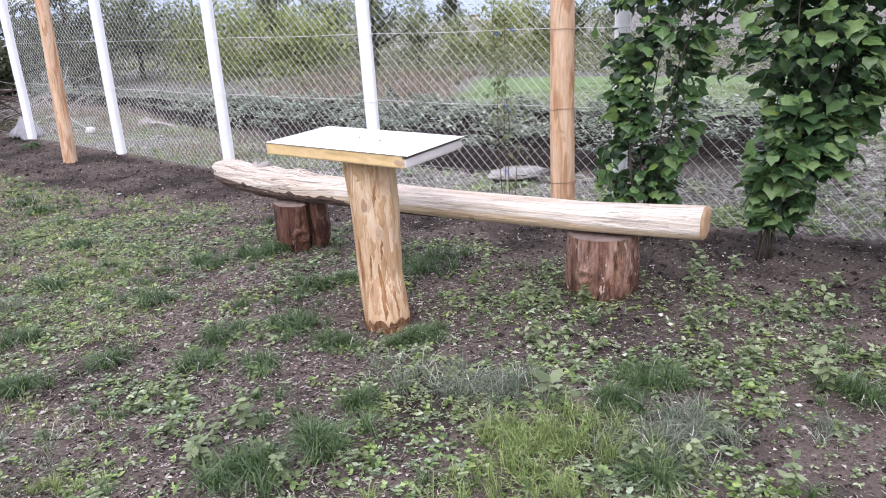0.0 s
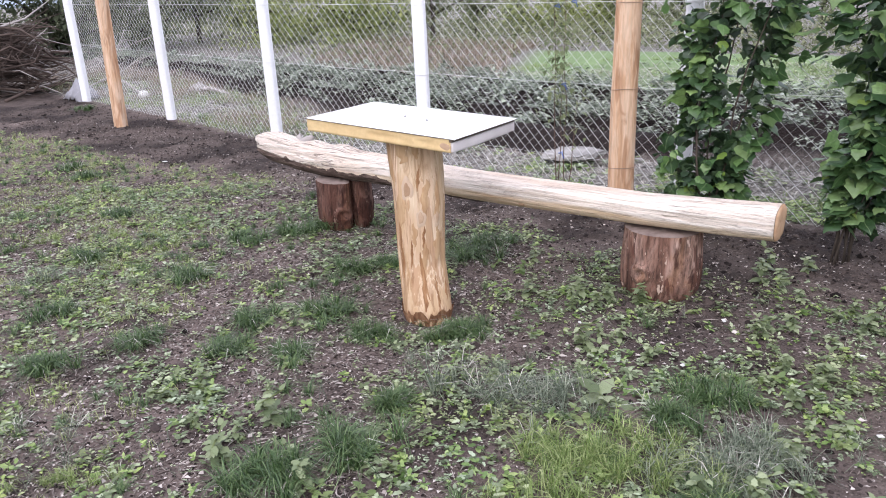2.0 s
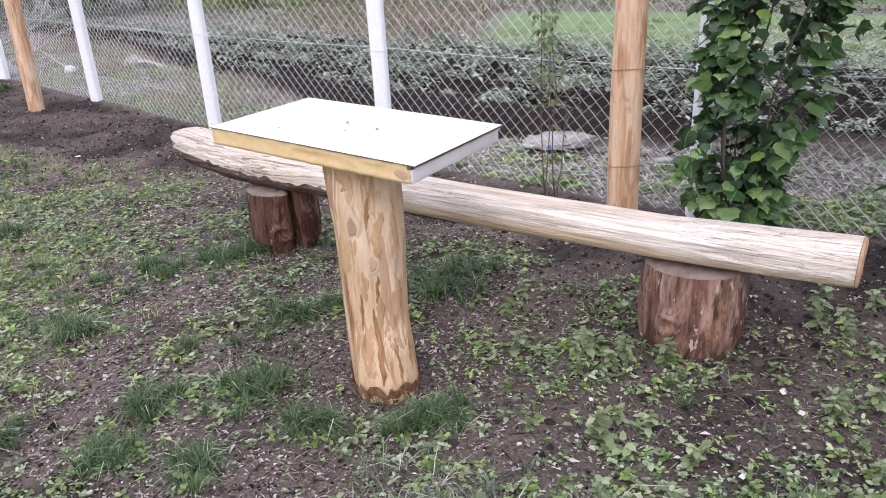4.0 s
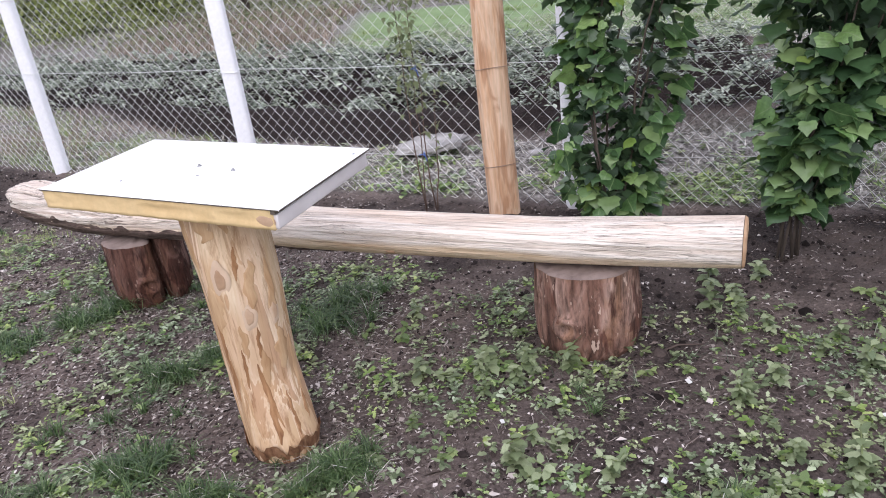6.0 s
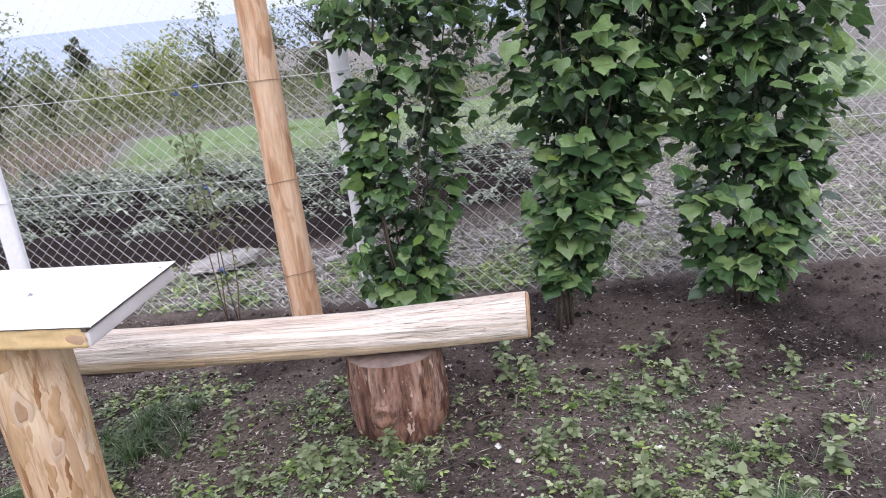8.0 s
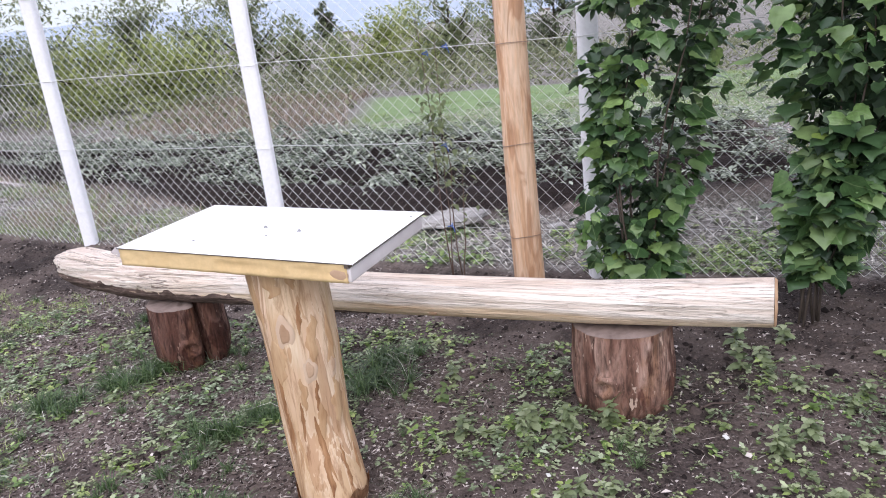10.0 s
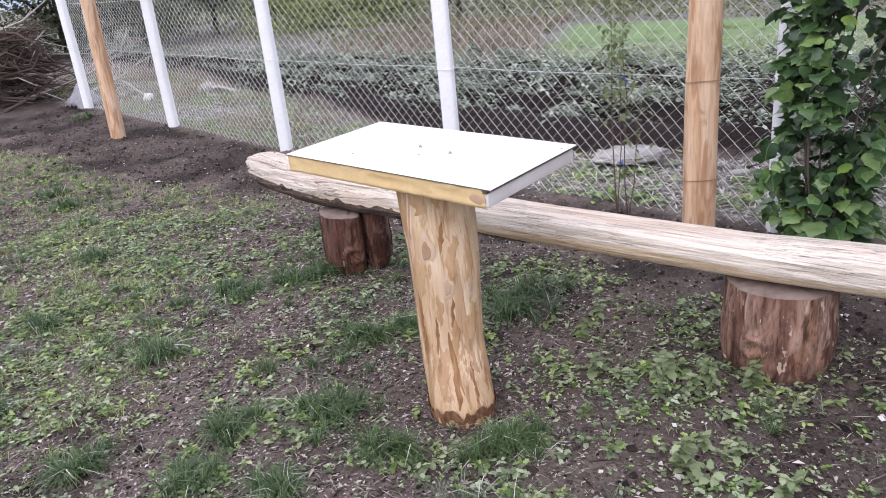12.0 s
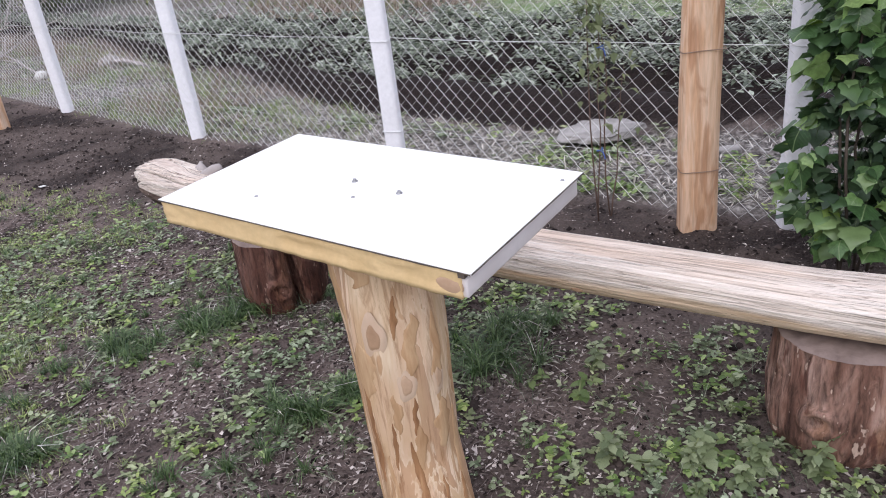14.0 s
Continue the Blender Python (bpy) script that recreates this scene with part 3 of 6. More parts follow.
def tuft(seed, blades=26, lean=0.5, wide=0.012, base=0.12):
    """A grass tuft, its blades one unit long."""
    r = random.Random(seed)
    vs, ts = [], []
    for i in range(blades):
        a, out, h = r.uniform(0, 6.3), r.uniform(0.25, 1.3) * lean, r.uniform(0.5, 1.0)
        bx, by = r.gauss(0, base), r.gauss(0, base)
        dx, dy = math.cos(a), math.sin(a)
        w = wide * r.uniform(0.6, 1.2)
        px, py = -dy * w, dx * w
        k = len(vs)
        mid, tip = (0.42 * out * h, 0.6 * h * (1 - 0.2 * out)), (out * h * 1.05, h * max(0.12, 1 - 0.62 * out))
        vs += [(bx - px, by - py, 0), (bx + px, by + py, 0),
               (bx + dx * mid[0] - px * 0.8, by + dy * mid[0] - py * 0.8, mid[1]), (bx + dx * mid[0] + px * 0.8, by + dy * mid[0] + py * 0.8, mid[1]),
               (bx + dx * tip[0], by + dy * tip[0], tip[1])]
        ts += [(k, k + 1, k + 3), (k, k + 3, k + 2), (k + 2, k + 3, k + 4)]
    return np.array(vs, float), np.array(ts)


def spread(n, x0, x1, y0, y1, share, seed):
    """Places strewn over a stretch of the plan, thinned by share(x, y)."""
    rng = np.random.default_rng(seed)
    x, y = rng.uniform(x0, x1, n), rng.uniform(y0, y1, n)
    keep = rng.random(n) < share(x, y)
    x, y = x[keep], y[keep]
    return np.stack((x, y, ground_height(x, y)), -1), rng


# ---- ground ----
def steps(*stretches):
    """Grid lines: (from, to, spacing) stretches end to end."""
    out = []
    for a, b, s in stretches:
        out += list(np.arange(a, b - 1e-6, s))
    return np.array(out + [stretches[-1][1]])


def far_steps(start, end, n):
    return list(start + (end - start) * (np.linspace(0, 1, n + 1)[1:] ** 3.2))


def ground_sheet():
    xs = np.array(far_steps(-11.0, -1800, 34)[::-1] + list(steps((-11, -2.6, 0.07), (-2.6, 2.2, 0.026), (2.2, 9, 0.07))) + far_steps(9.0, 1800, 34))
    ys = np.array(far_steps(-1.0, -600, 20)[::-1] + list(steps((-1, 1.6, 0.1), (1.6, 4.9, 0.026), (4.9, 16, 0.08))) + far_steps(16.0, 2600, 44))
    X, Y = np.meshgrid(xs, ys)
    Z = ground_height(X, Y)
    nx, ny = len(xs), len(ys)
    idx = np.arange(nx * ny).reshape(ny, nx)
    a, b, c, d = idx[:-1, :-1].ravel(), idx[:-1, 1:].ravel(), idx[1:, 1:].ravel(), idx[1:, :-1].ravel()
    tris = np.concatenate((np.stack((a, b, c), -1), np.stack((a, c, d), -1)))
    me = quick_mesh("ground", np.stack((X, Y, Z), -1).reshape(-1, 3), tris, M_GROUND)
    me.polygons.foreach_set("use_smooth", [True] * len(me.polygons))
    v = past_fence(X, Y)
    field = field_share(X, Y)
    dug = np.clip(0.9 * bed_share(X, Y) + field, 0, 1)
    middle = ease(-0.9, 0.5, X - 1.2 * (lumps(X, Y, 0.8, 44) - 0.5)) * (v < 0.2) * 0.6
    red = np.clip(np.maximum(dug, middle), 0, 1)
    green = ease(0.0, 0.15, v) * (1 - field)
    lawn = ease(0, 0.4, v - 3.45) * ease(0, 0.5, X + 0.15 - 0.12 * (Y - 11.5)) * ease(7.9, 7.4, v) * ease(0, 0.6, 11 - X + 0.4 * (Y - 11))
    col = np.stack((red, green, lawn, np.ones_like(red)), -1).reshape(-1, 4).astype(np.float32)
    at = me.attributes.new("zone", "FLOAT_COLOR", "POINT")
    at.data.foreach_set("color", col.ravel())
    return tagged(new("ground", me), "dark garden soil with patchy grass, running out to a field", "ground", kind="structure")


ground_sheet()


def hills():
    """A ridge round the valley, far off, with the haze put into its colour."""
    n = 260
    vs, fs = [], []
    for i in range(n + 1):
        a = math.pi * 2 * i / n
        r = 2550 + 150 * math.sin(a * 3)
        h = 70 + 45 * float(lumps(math.cos(a) * 9 + 20, math.sin(a) * 9 + 20, 2.0, 77, 5)) + 10 * math.sin(a * 2 + 0.6)
        x, y = math.cos(a), math.sin(a)
        vs += [(x * r, y * r, -110), (x * (r + 300), y * (r + 300), h * 0.6 - 10), (x * (r + 700), y * (r + 700), h)]
        if i:
            k = 3 * i
            fs += [(k - 3, k, k + 1, k - 2), (k - 2, k + 1, k + 2, k - 1)]
    return tagged(link_mesh("backdrop", vs, fs, M_HILL, smooth=True), "distant hills beyond the valley, tinted blue-grey for haze", "hills", kind="structure")


hills()


# ---- the table ----
TABLE_AT, TABLE_TURN = (-0.332, 3.592, 0.0), -33.7
LONG, WIDE, THICK, TABLE_TOP = 0.752, 0.42, 0.052, 0.7575


def leg_point(rows, seed, bumps, w, z, lift=0.0):
    """A point on the crooked trunk at the angle w and the height z."""
    cols = list(zip(*rows))
    cx, cy, r = (np.interp(z, cols[0], cols[i]) for i in (1, 2, 3))
    rr = r * (1 + 0.05 * (noise.noise(Vector((math.cos(w) * 1.3 + seed, math.sin(w) * 1.3, z * 2.2)))) + 0.02 * noise.noise(Vector((math.cos(w) * 6, math.sin(w) * 6 + seed, z * 5))))
    for ang, kz, kh, kw in bumps:
        da = (w - ang + math.pi) % (2 * math.pi) - math.pi
        rr += 0.005 * math.exp(-(da * r / kw) ** 2 - ((z - kz) / kh) ** 2)
    rr += lift
    return Vector((cx + math.cos(w) * rr, cy + math.sin(w) * rr, z))


def leg_shape(rows, seed, bumps=()):
    """A slightly crooked trunk: (z, x, y, radius) rows, with swollen knots (angle, z, height, width)."""
    bm, rings, sides = bmesh.new(), [], 48
    for z in np.linspace(rows[0][0], rows[-1][0], 56):
        rings.append([bm.verts.new(leg_point(rows, seed, bumps, 2 * math.pi * k / sides, z)) for k in range(sides)])
    for r0, r1 in zip(rings, rings[1:]):
        for k in range(sides):
            bm.faces.new((r0[k], r0[(k + 1) % sides], r1[(k + 1) % sides], r1[k]))
    bm.faces.new(rings[0][::-1])
    bm.faces.new(rings[-1])
    return bm


def bark_patch(rows, seed, bumps, angle, z, wide, tall, material, parent, lean=0.0, top=1.0):
    """A thin scale of inner bark left on the trunk, ragged and pointed at its ends."""
    bm, grid, nv, nu = bmesh.new(), [], 22, 8
    for j in range(nv + 1):
        v = 2 * j / nv - 1
        blunt = top if v > 0 else 1.0
        half = 0.5 * wide * max(0.0, 1 - abs(v) ** (1.7 * blunt)) ** 0.75
        half *= 0.72 * (1 + 0.5 * noise.noise(Vector((z * 40, v * 3.5, angle))))
        shift = lean * v * wide + 0.25 * wide * noise.noise(Vector((v * 2.2, z * 30, angle * 3)))
        line = []
        for i in range(nu + 1):
            u = 2 * i / nu - 1
            side = (u * half * (1 + 0.25 * noise.noise(Vector((v * 6, u * 2 + 9, z * 50)))) + shift) / 0.098
            lift = 0.0016 * (1 - abs(u) ** 4) * (1 - v ** 8) - 0.0012 * (abs(u) == 1 or abs(v) == 1)
            line.append(bm.verts.new(leg_point(rows, seed, bumps, angle + side, max(-0.06, z + v * tall * 0.66), lift)))
        grid.append(line)
    for j in range(nv):
        for i in range(nu):
            bm.faces.new((grid[j][i], grid[j][i + 1], grid[j + 1][i + 1], grid[j + 1][i]))
    return part("bark_patch", bm, material, parent)


def knot_ring(centre, out, wide, tall, thick, material, name, parent, core_material):
    """An oval knot on a trunk: a pale raised rim round a brown heart."""
    out = Vector(out).normalized()
    side = Vector((0, 0, 1)).cross(out).normalized()
    up = out.cross(side)
    for nm, k, m, lift in (("knot_rim", 1.0, material, 0.0), ("knot_heart", 0.62, core_material, thick * 0.45)):
        bm = bmesh.new()
        n = 26
        inner = bm.verts.new(Vector(centre) + out * (thick * 0.8 + lift))
        last = [inner] * n
        for f, o in ((0.55, 0.9), (0.85, 0.6), (1.0, -0.3)):
            ring = []
            for i in range(n):
                w = 2 * math.pi * i / n
                wob = 1 + 0.1 * math.sin(w * 3 + wide * 90) + 0.06 * math.sin(w * 5)
                ring.append(bm.verts.new(Vector(centre) + side * math.cos(w) * wide * k * f * wob + up * math.sin(w) * tall * k * f * wob + out * (thick * o + lift)))
            for i in range(n):
                if last[0] is inner:
                    bm.faces.new((inner, ring[i], ring[(i + 1) % n]))
                else:
                    bm.faces.new((last[i], ring[i], ring[(i + 1) % n], last[(i + 1) % n]))
            last = ring
        part(nm, bm, m, parent)


def table():
    t = thing("garden_table", "small garden table: white insulated panel screwed onto a peeled trunk", "table", TABLE_AT, TABLE_TURN)
    hx, hy = LONG / 2, WIDE / 2
    top = part("tabletop", box((LONG, WIDE, 0.003), (0, 0, TABLE_TOP - 0.0015)), M_SHEET, t, "white painted steel sheet", smooth=False)
    # the raw cut edge of the upper sheet
    bm = bmesh.new()
    for x0, y0, x1, y1 in ((-hx, -hy, hx, -hy), (hx, -hy, hx, hy), (hx, hy, -hx, hy), (-hx, hy, -hx, -hy)):
        n = 40
        dx, dy = x1 - x0, y1 - y0
        ln = math.hypot(dx, dy)
        ox, oy = dy / ln, -dx / ln
        for i in range(n):
            r = []
            for k in (i, i + 1):
                px, py = x0 + dx * k / n, y0 + dy * k / n
                lip = 0.0006 + 0.0012 * noise.noise(Vector((px * 30, py * 30, 2)))
                r.append((bm.verts.new((px + ox * 0.0015, py + oy * 0.0015, TABLE_TOP - 0.0003)), bm.verts.new((px + ox * 0.0015, py + oy * 0.0015, TABLE_TOP - 0.0022 - lip))))
            bm.faces.new((r[0][0], r[0][1], r[1][1], r[1][0]))
    part("sheet_edge", bm, M_EDGE_AND_GAP, top, "dark ragged cut edge", smooth=False)
    # foam core, cut unevenly
    bm = bmesh.new()
    nx, nz = 60, 6
    z0, z1 = TABLE_TOP - THICK + 0.0025, TABLE_TOP - 0.0035
    rows = []
    for side, y in ((-1, -hy + 0.004), (1, hy - 0.004)):
        grid = []
        for j in range(nz + 1):
            z = z0 + (z1 - z0) * j / nz
            grid.append([bm.verts.new((-hx + 0.004 + (LONG - 0.026) * i / nx, y - side * (-0.004 * noise.noise(Vector((i * 0.35, j * 0.5, side * 3.0))) - 0.003 * abs(j / nz - 0.5)), z)) for i in range(nx + 1)])
        rows.append(grid)
    for grid, flip in zip(rows, (False, True)):
        for j in range(nz):
            for i in range(nx):
                f = (grid[j][i], grid[j][i + 1], grid[j + 1][i + 1], grid[j + 1][i])
                bm.faces.new(f[::-1] if flip else f)
    a, b = rows
    for j in range(nz):
        bm.faces.new((b[j][0], a[j][0], a[j + 1][0], b[j + 1][0]))
        bm.faces.new((a[j][nx], b[j][nx], b[j + 1][nx], a[j + 1][nx]))
    bm.faces.new([a[0][i] for i in range(nx, -1, -1)] + [b[0][i] for i in range(nx + 1)])
    part("foam_core", bm, M_FOAM, t, "yellow foam core with a rough cut face")
    # a bulge of foam at the front corner of the panel's tongue
    bm = bmesh.new()
    bmesh.ops.create_uvsphere(bm, u_segments=20, v_segments=12, radius=1.0, matrix=pose(hx - 0.046, -hy + 0.006, TABLE_TOP - THICK + 0.021) @ Matrix.Diagonal((0.027, 0.0045, 0.017, 1)))
    part("foam_bulge", bm, M_KNOT_TAN, t, "tan foam plug with a dark outline")
    # the panel's folded short edge, set back below a dark gap, and its lower lip
    part("panel_edge", box((0.013, WIDE - 0.006, THICK - 0.018), (hx - 0.019, 0.004, TABLE_TOP - 0.014 - (THICK - 0.018) / 2), 0.003), M_FOIL, t, "grey-lilac coated edge")
    # a dark strip fills the gap, its colour standing in for shade
    part("edge_groove", box((0.012, WIDE - 0.004, 0.009), (hx - 0.0195, 0.0, TABLE_TOP - 0.008)), M_EDGE_AND_GAP, t, "dark strip standing in for the shaded gap", smooth=False)
    part("under_sheet", box((LONG - 0.03, WIDE - 0.06, 0.002), (-0.008, 0, TABLE_TOP - THICK)), M_SHEET, t, smooth=False)
    # the panel is cut a little out of square and slopes down along its length
    skew = Matrix(((1, -0.07, 0, 0), (0, 1, 0, 0), (-0.012, 0, 1, 0), (0, 0, 0, 1)))
    for ob in t.children_recursive:
        ob.data.transform(skew)
    inv = t.matrix_basis.inverted()
    for x, y in ((-0.351, 3.622), (-0.256, 3.539)):
        p = inv @ Vector((x, y, 0))
        bm = bmesh.new()
        bmesh.ops.create_cone(bm, cap_ends=True, segments=18, radius1=0.0065, radius2=0.0055, depth=0.002, matrix=Matrix.Translation((p.x, p.y, TABLE_TOP + 0.001 - 0.012 * p.x)))
        bmesh.ops.create_cone(bm, cap_ends=True, segments=6, radius1=0.0038, radius2=0.0032, depth=0.004, matrix=Matrix.Translation((p.x, p.y, TABLE_TOP + 0.0038 - 0.012 * p.x)))
        part("screw", bm, M_SCREW, t, "zinc screw with washer", smooth=False)
    for x, y in ((-0.17, -0.12), (0.02, -0.05), (0.345, 0.16)):
        bm = bmesh.new()
        bmesh.ops.create_cone(bm, cap_ends=True, segments=10, radius1=0.004, radius2=0.003, depth=0.002, matrix=Matrix.Translation((x, y, TABLE_TOP + 0.001 - 0.012 * x)))
        part("nail_head", bm, M_SCREW, t, smooth=False)
    # the trunk, in the table's own axes
    base, head = inv @ Vector((-0.280, 3.488, 0)), inv @ Vector((-0.313, 3.560, 0))
    mid = base.lerp(head, 0.5)
    knots = []
    for x, y, z, w, h in ((-0.33, 3.45, 0.515, 0.025, 0.05), (-0.285, 3.44, 0.405, 0.02, 0.042), (-0.222, 3.46, 0.40, 0.015, 0.042)):
        p = inv @ Vector((x, y, 0))
        c = base.lerp(head, z / 0.7)
        knots.append((math.atan2(p.y - c.y, p.x - c.x), z, w, h, c))
    rows = [(-0.07, base.x, base.y, 0.08), (-0.035, base.x, base.y, 0.094), (0.0, base.x, base.y, 0.097), (0.2, mid.x - 0.004, mid.y, 0.094), (0.45, mid.x, mid.y, 0.099), (0.698, head.x, head.y, 0.108)]
    bumps = [(k[0], k[1], k[3] * 1.1, k[2] * 1.4) for k in knots[:1]]
    leg = part("trunk_leg", leg_shape(rows, 4.0, bumps), M_LEG, t, "peeled ochre trunk with brown strips of inner bark")
    for n_knot, (ang, z, w, h, c) in enumerate(knots):
        o = Vector((math.cos(ang), math.sin(ang), 0))
        p = leg_point(rows, 4.0, bumps, ang, z)
        knot_ring(p - o * 0.001, o, w, h, 0.0034, M_KNOT_PALE, "knot", leg, M_KNOT if n_knot == 0 else M_KNOT_TAN)
    # scales and streaks of inner bark: bearing, height, width, length, tone, lean
    for deg, z, w, h, tone, lean in ((-69, 0.486, 0.05, 0.1, 0, 0.2), (-40, 0.44, 0.036, 0.16, 0, 0.1), (-97, 0.335, 0.03, 0.08, 0, 0.0), (-76, 0.325, 0.018, 0.075, 1, 0.3),
                                     (-74, 0.25, 0.036, 0.1, 0, 0.0), (-80, 0.165, 0.024, 0.16, 1, -0.4), (-84, 0.085, 0.03, 0.1, 1, 0.0), (-42, 0.285, 0.06, 0.1, 0, 0.1),
                                     (-138, 0.325, 0.026, 0.11, 1, 0.0), (-134, 0.21, 0.03, 0.1, 1, 0.1), (-106, 0.25, 0.018, 0.1, 1, 0.2), (-118, 0.16, 0.02, 0.1, 0, 0.0),
                                     (-52, 0.125, 0.014, 0.06, 1, 0.0), (-24, 0.095, 0.022, 0.07, 1, 0.0), (-50, 0.066, 0.015, 0.06, 1, 0.0), (-132, 0.425, 0.09, 0.11, 0, 0.0),
                                     # the tan patch at -112, 0.655 also takes in the tabletop's shade
                                     (-82, 0.55, 0.02, 0.07, 1, 0.3), (-112, 0.655, 0.07, 0.07, 0, 0.0), (-150, 0.6, 0.06, 0.15, 0, 0.0), (-80, 0.665, 0.035, 0.06, 0, 0.0),
                                     (-20, 0.22, 0.03, 0.14, 0, 0.0), (-10, 0.4, 0.04, 0.13, 0, 0.0), (-160, 0.12, 0.03, 0.14, 0, 0.0), (-170, 0.35, 0.05, 0.2, 0, 0.0),
                                     (60, 0.3, 0.05, 0.3, 0, 0.0), (110, 0.5, 0.06, 0.2, 0, 0.0), (150, 0.2, 0.04, 0.2, 1, 0.0), (20, 0.55, 0.05, 0.16, 0, 0.0)):
        bark_patch(rows, 4.0, bumps, radians(deg - TABLE_TURN), z, w, h, (M_BARK_TAN, M_BARK_BROWN)[tone], leg, lean, 1.0)
    # ragged red-brown bark left round the foot
    bm = bmesh.new()
    low, high = [], []
    for k in range(60):
        w = 2 * math.pi * k / 60
        top = 0.012 + 0.022 * noise.noise(Vector((math.cos(w) * 3, math.sin(w) * 3, 5))) + 0.03 * noise.noise(Vector((math.cos(w) * 13, math.sin(w) * 13, 5)))
        for z, ring in ((-0.07, low), (max(-0.025, top), high)):
            r = float(np.interp(z, [-0.07, -0.035, 0.0, 0.2], [0.082, 0.096, 0.1, 0.097])) * (1 + 0.05 * noise.noise(Vector((math.cos(w) * 1.3 + 4.0, math.sin(w) * 1.3, z * 2.2))) + 0.02 * noise.noise(Vector((math.cos(w) * 6, math.sin(w) * 6 + 4.0, z * 5)))) + 0.0035
            ring.append(bm.verts.new((base.x + math.cos(w) * r, base.y + math.sin(w) * r, z)))
    for k in range(60):
        bm.faces.new((low[k], low[(k + 1) % 60], high[(k + 1) % 60], high[k]))
    part("bark_remnant", bm, M_FOOT_BARK, leg, "red-brown bark at the foot")
    return t


table()


# ---- the bench: a log on two stumps ----
LOG_A, LOG_B = Vector((-1.385, 4.876, 0.0)), Vector((1.045, 3.452, 0.0))


def bench_log():
    along = LOG_B - LOG_A
    length = along.length
    t = thing("bench_log", "long pale barkless log laid over two stumps as a bench seat", "log bench", LOG_A, math.degrees(math.atan2(along.y, along.x)))
    n, sides = 150, 88
    us = np.concatenate(([0, 0.006, 0.012, 0.022], np.linspace(0.035, length, n)))

    def ring_at(u, grow=0.0):
        zc = np.interp(u, [0, 0.08, 0.3, 0.7, 1.4, 2.3, length], [0.405, 0.398, 0.368, 0.352, 0.345, 0.352, 0.374])
        yc = 0.012 * math.sin(u * 2.1) + np.interp(u, [0, 0.4], [0.02, 0])
        rz = np.interp(u, [0, 0.012, 0.04, 0.09, 0.3, 0.5, 1.2, 2.3, length], [0.04, 0.055, 0.066, 0.076, 0.076, 0.08, 0.069, 0.064, 0.068])
        ry = np.interp(u, [0, 0.012, 0.04, 0.12, 0.5, 1.2, 2.3, length], [0.055, 0.075, 0.086, 0.092, 0.098, 0.084, 0.082, 0.078])
        pts = []
        for k in range(sides):
            w = 2 * math.pi * k / sides
            c, s = math.cos(w), math.sin(w)
            e = 0.82
            y = math.copysign(abs(c) ** e, c) * ry
            z = math.copysign(abs(s) ** e, s) * rz
            if s > 0.55:
                z = z * 0.93
            rough = 0.07 * noise.noise(Vector((u * 1.5, c * 1.2, s * 1.2))) + 0.035 * noise.noise(Vector((u * 3, c * 5, s * 5)))
            knob = 0.25 * math.exp(-((u - 0.62) / 0.06) ** 2) * max(0, s) ** 3 + 0.18 * math.exp(-((u - 0.42) / 0.05) ** 2) * max(0, s) ** 4
            groove = 0.02 * (abs(noise.noise(Vector((u * 0.8, c * 9, s * 9)))) < 0.05)
            old = max(0.0, min(1.0, (1.15 - u) / 0.4))
            furrow = 0.09 * old * max(0.0, 1 - abs(noise.noise(Vector((u * 1.6 + 0.5 * noise.noise(Vector((u * 4, c, s))), c * 4, s * 4)))) / 0.09)
            f = 1 + rough + knob - groove - furrow
            pts.append(Vector((u, yc + y * f + math.copysign(grow, c) * abs(c), zc + z * f + math.copysign(grow, s) * abs(s))))
        return pts

    bm = bmesh.new()
    rings = []
    for u in us:
        rings.append([bm.verts.new(p + (Vector((0.05 * noise.noise(p * 16), 0, 0)) if u < 0.02 else Vector())) for p in ring_at(u)])
    for r0, r1 in zip(rings, rings[1:]):
        for k in range(sides):
            bm.faces.new((r0[k], r0[(k + 1) % sides], r1[(k + 1) % sides], r1[k]))
    bm.faces.new(rings[0][::-1])
    body = part("log_wood", bm, M_LOG, t)
    # cut end with a little taper
    bm = bmesh.new()
    outer = ring_at(length)
    c = sum(outer, Vector()) / sides
    rim = [bm.verts.new(p + Vector((0.0015, 0, 0))) for p in outer]
    last = rim
    for f, o in ((0.93, 0.008), (0.6, 0.009), (0.3, 0.0085)):
        ring = [bm.verts.new(c + (p - c) * f + Vector((o + 0.003 * noise.noise(p * 40), 0, 0))) for p in outer]
        for k in range(sides):
            bm.faces.new((last[k], last[(k + 1) % sides], ring[(k + 1) % sides], ring[k]))
        last = ring
    bm.faces.new(last)
    part("cut_end", bm, M_LOG_END, body, "orange-brown sawn end grain")
    # strip of old bark on the lower front of the thick end
    bm = bmesh.new()
    prev = None
    for u in np.linspace(0.02, 1.55, 110):
        full = ring_at(u, 0.005 + 0.005 * noise.noise(Vector((u * 9, 1, 1))))
        first = 22.7 + 3.0 * noise.noise(Vector((u * 5, 3, 1))) + 1.1 * noise.noise(Vector((u * 23, 8, 1))) + max(0, u - 0.75) * 8.5
        row = []
        for i in range(15):
            k = first + (38.5 - first) * i / 14
            j = int(2 * k)
            p = full[j % sides].lerp(full[(j + 1) % sides], 2 * k - j)
            edge = -0.011 if i == 0 else 0.0
            o = Vector((0, math.cos(math.pi * k / 22), math.sin(math.pi * k / 22)))
            row.append(bm.verts.new(p + o * (edge + 0.006 * noise.noise(Vector((u * 5, k * 1.7, 4))) + 0.003 * noise.noise(Vector((u * 22, k * 3, 4))))))
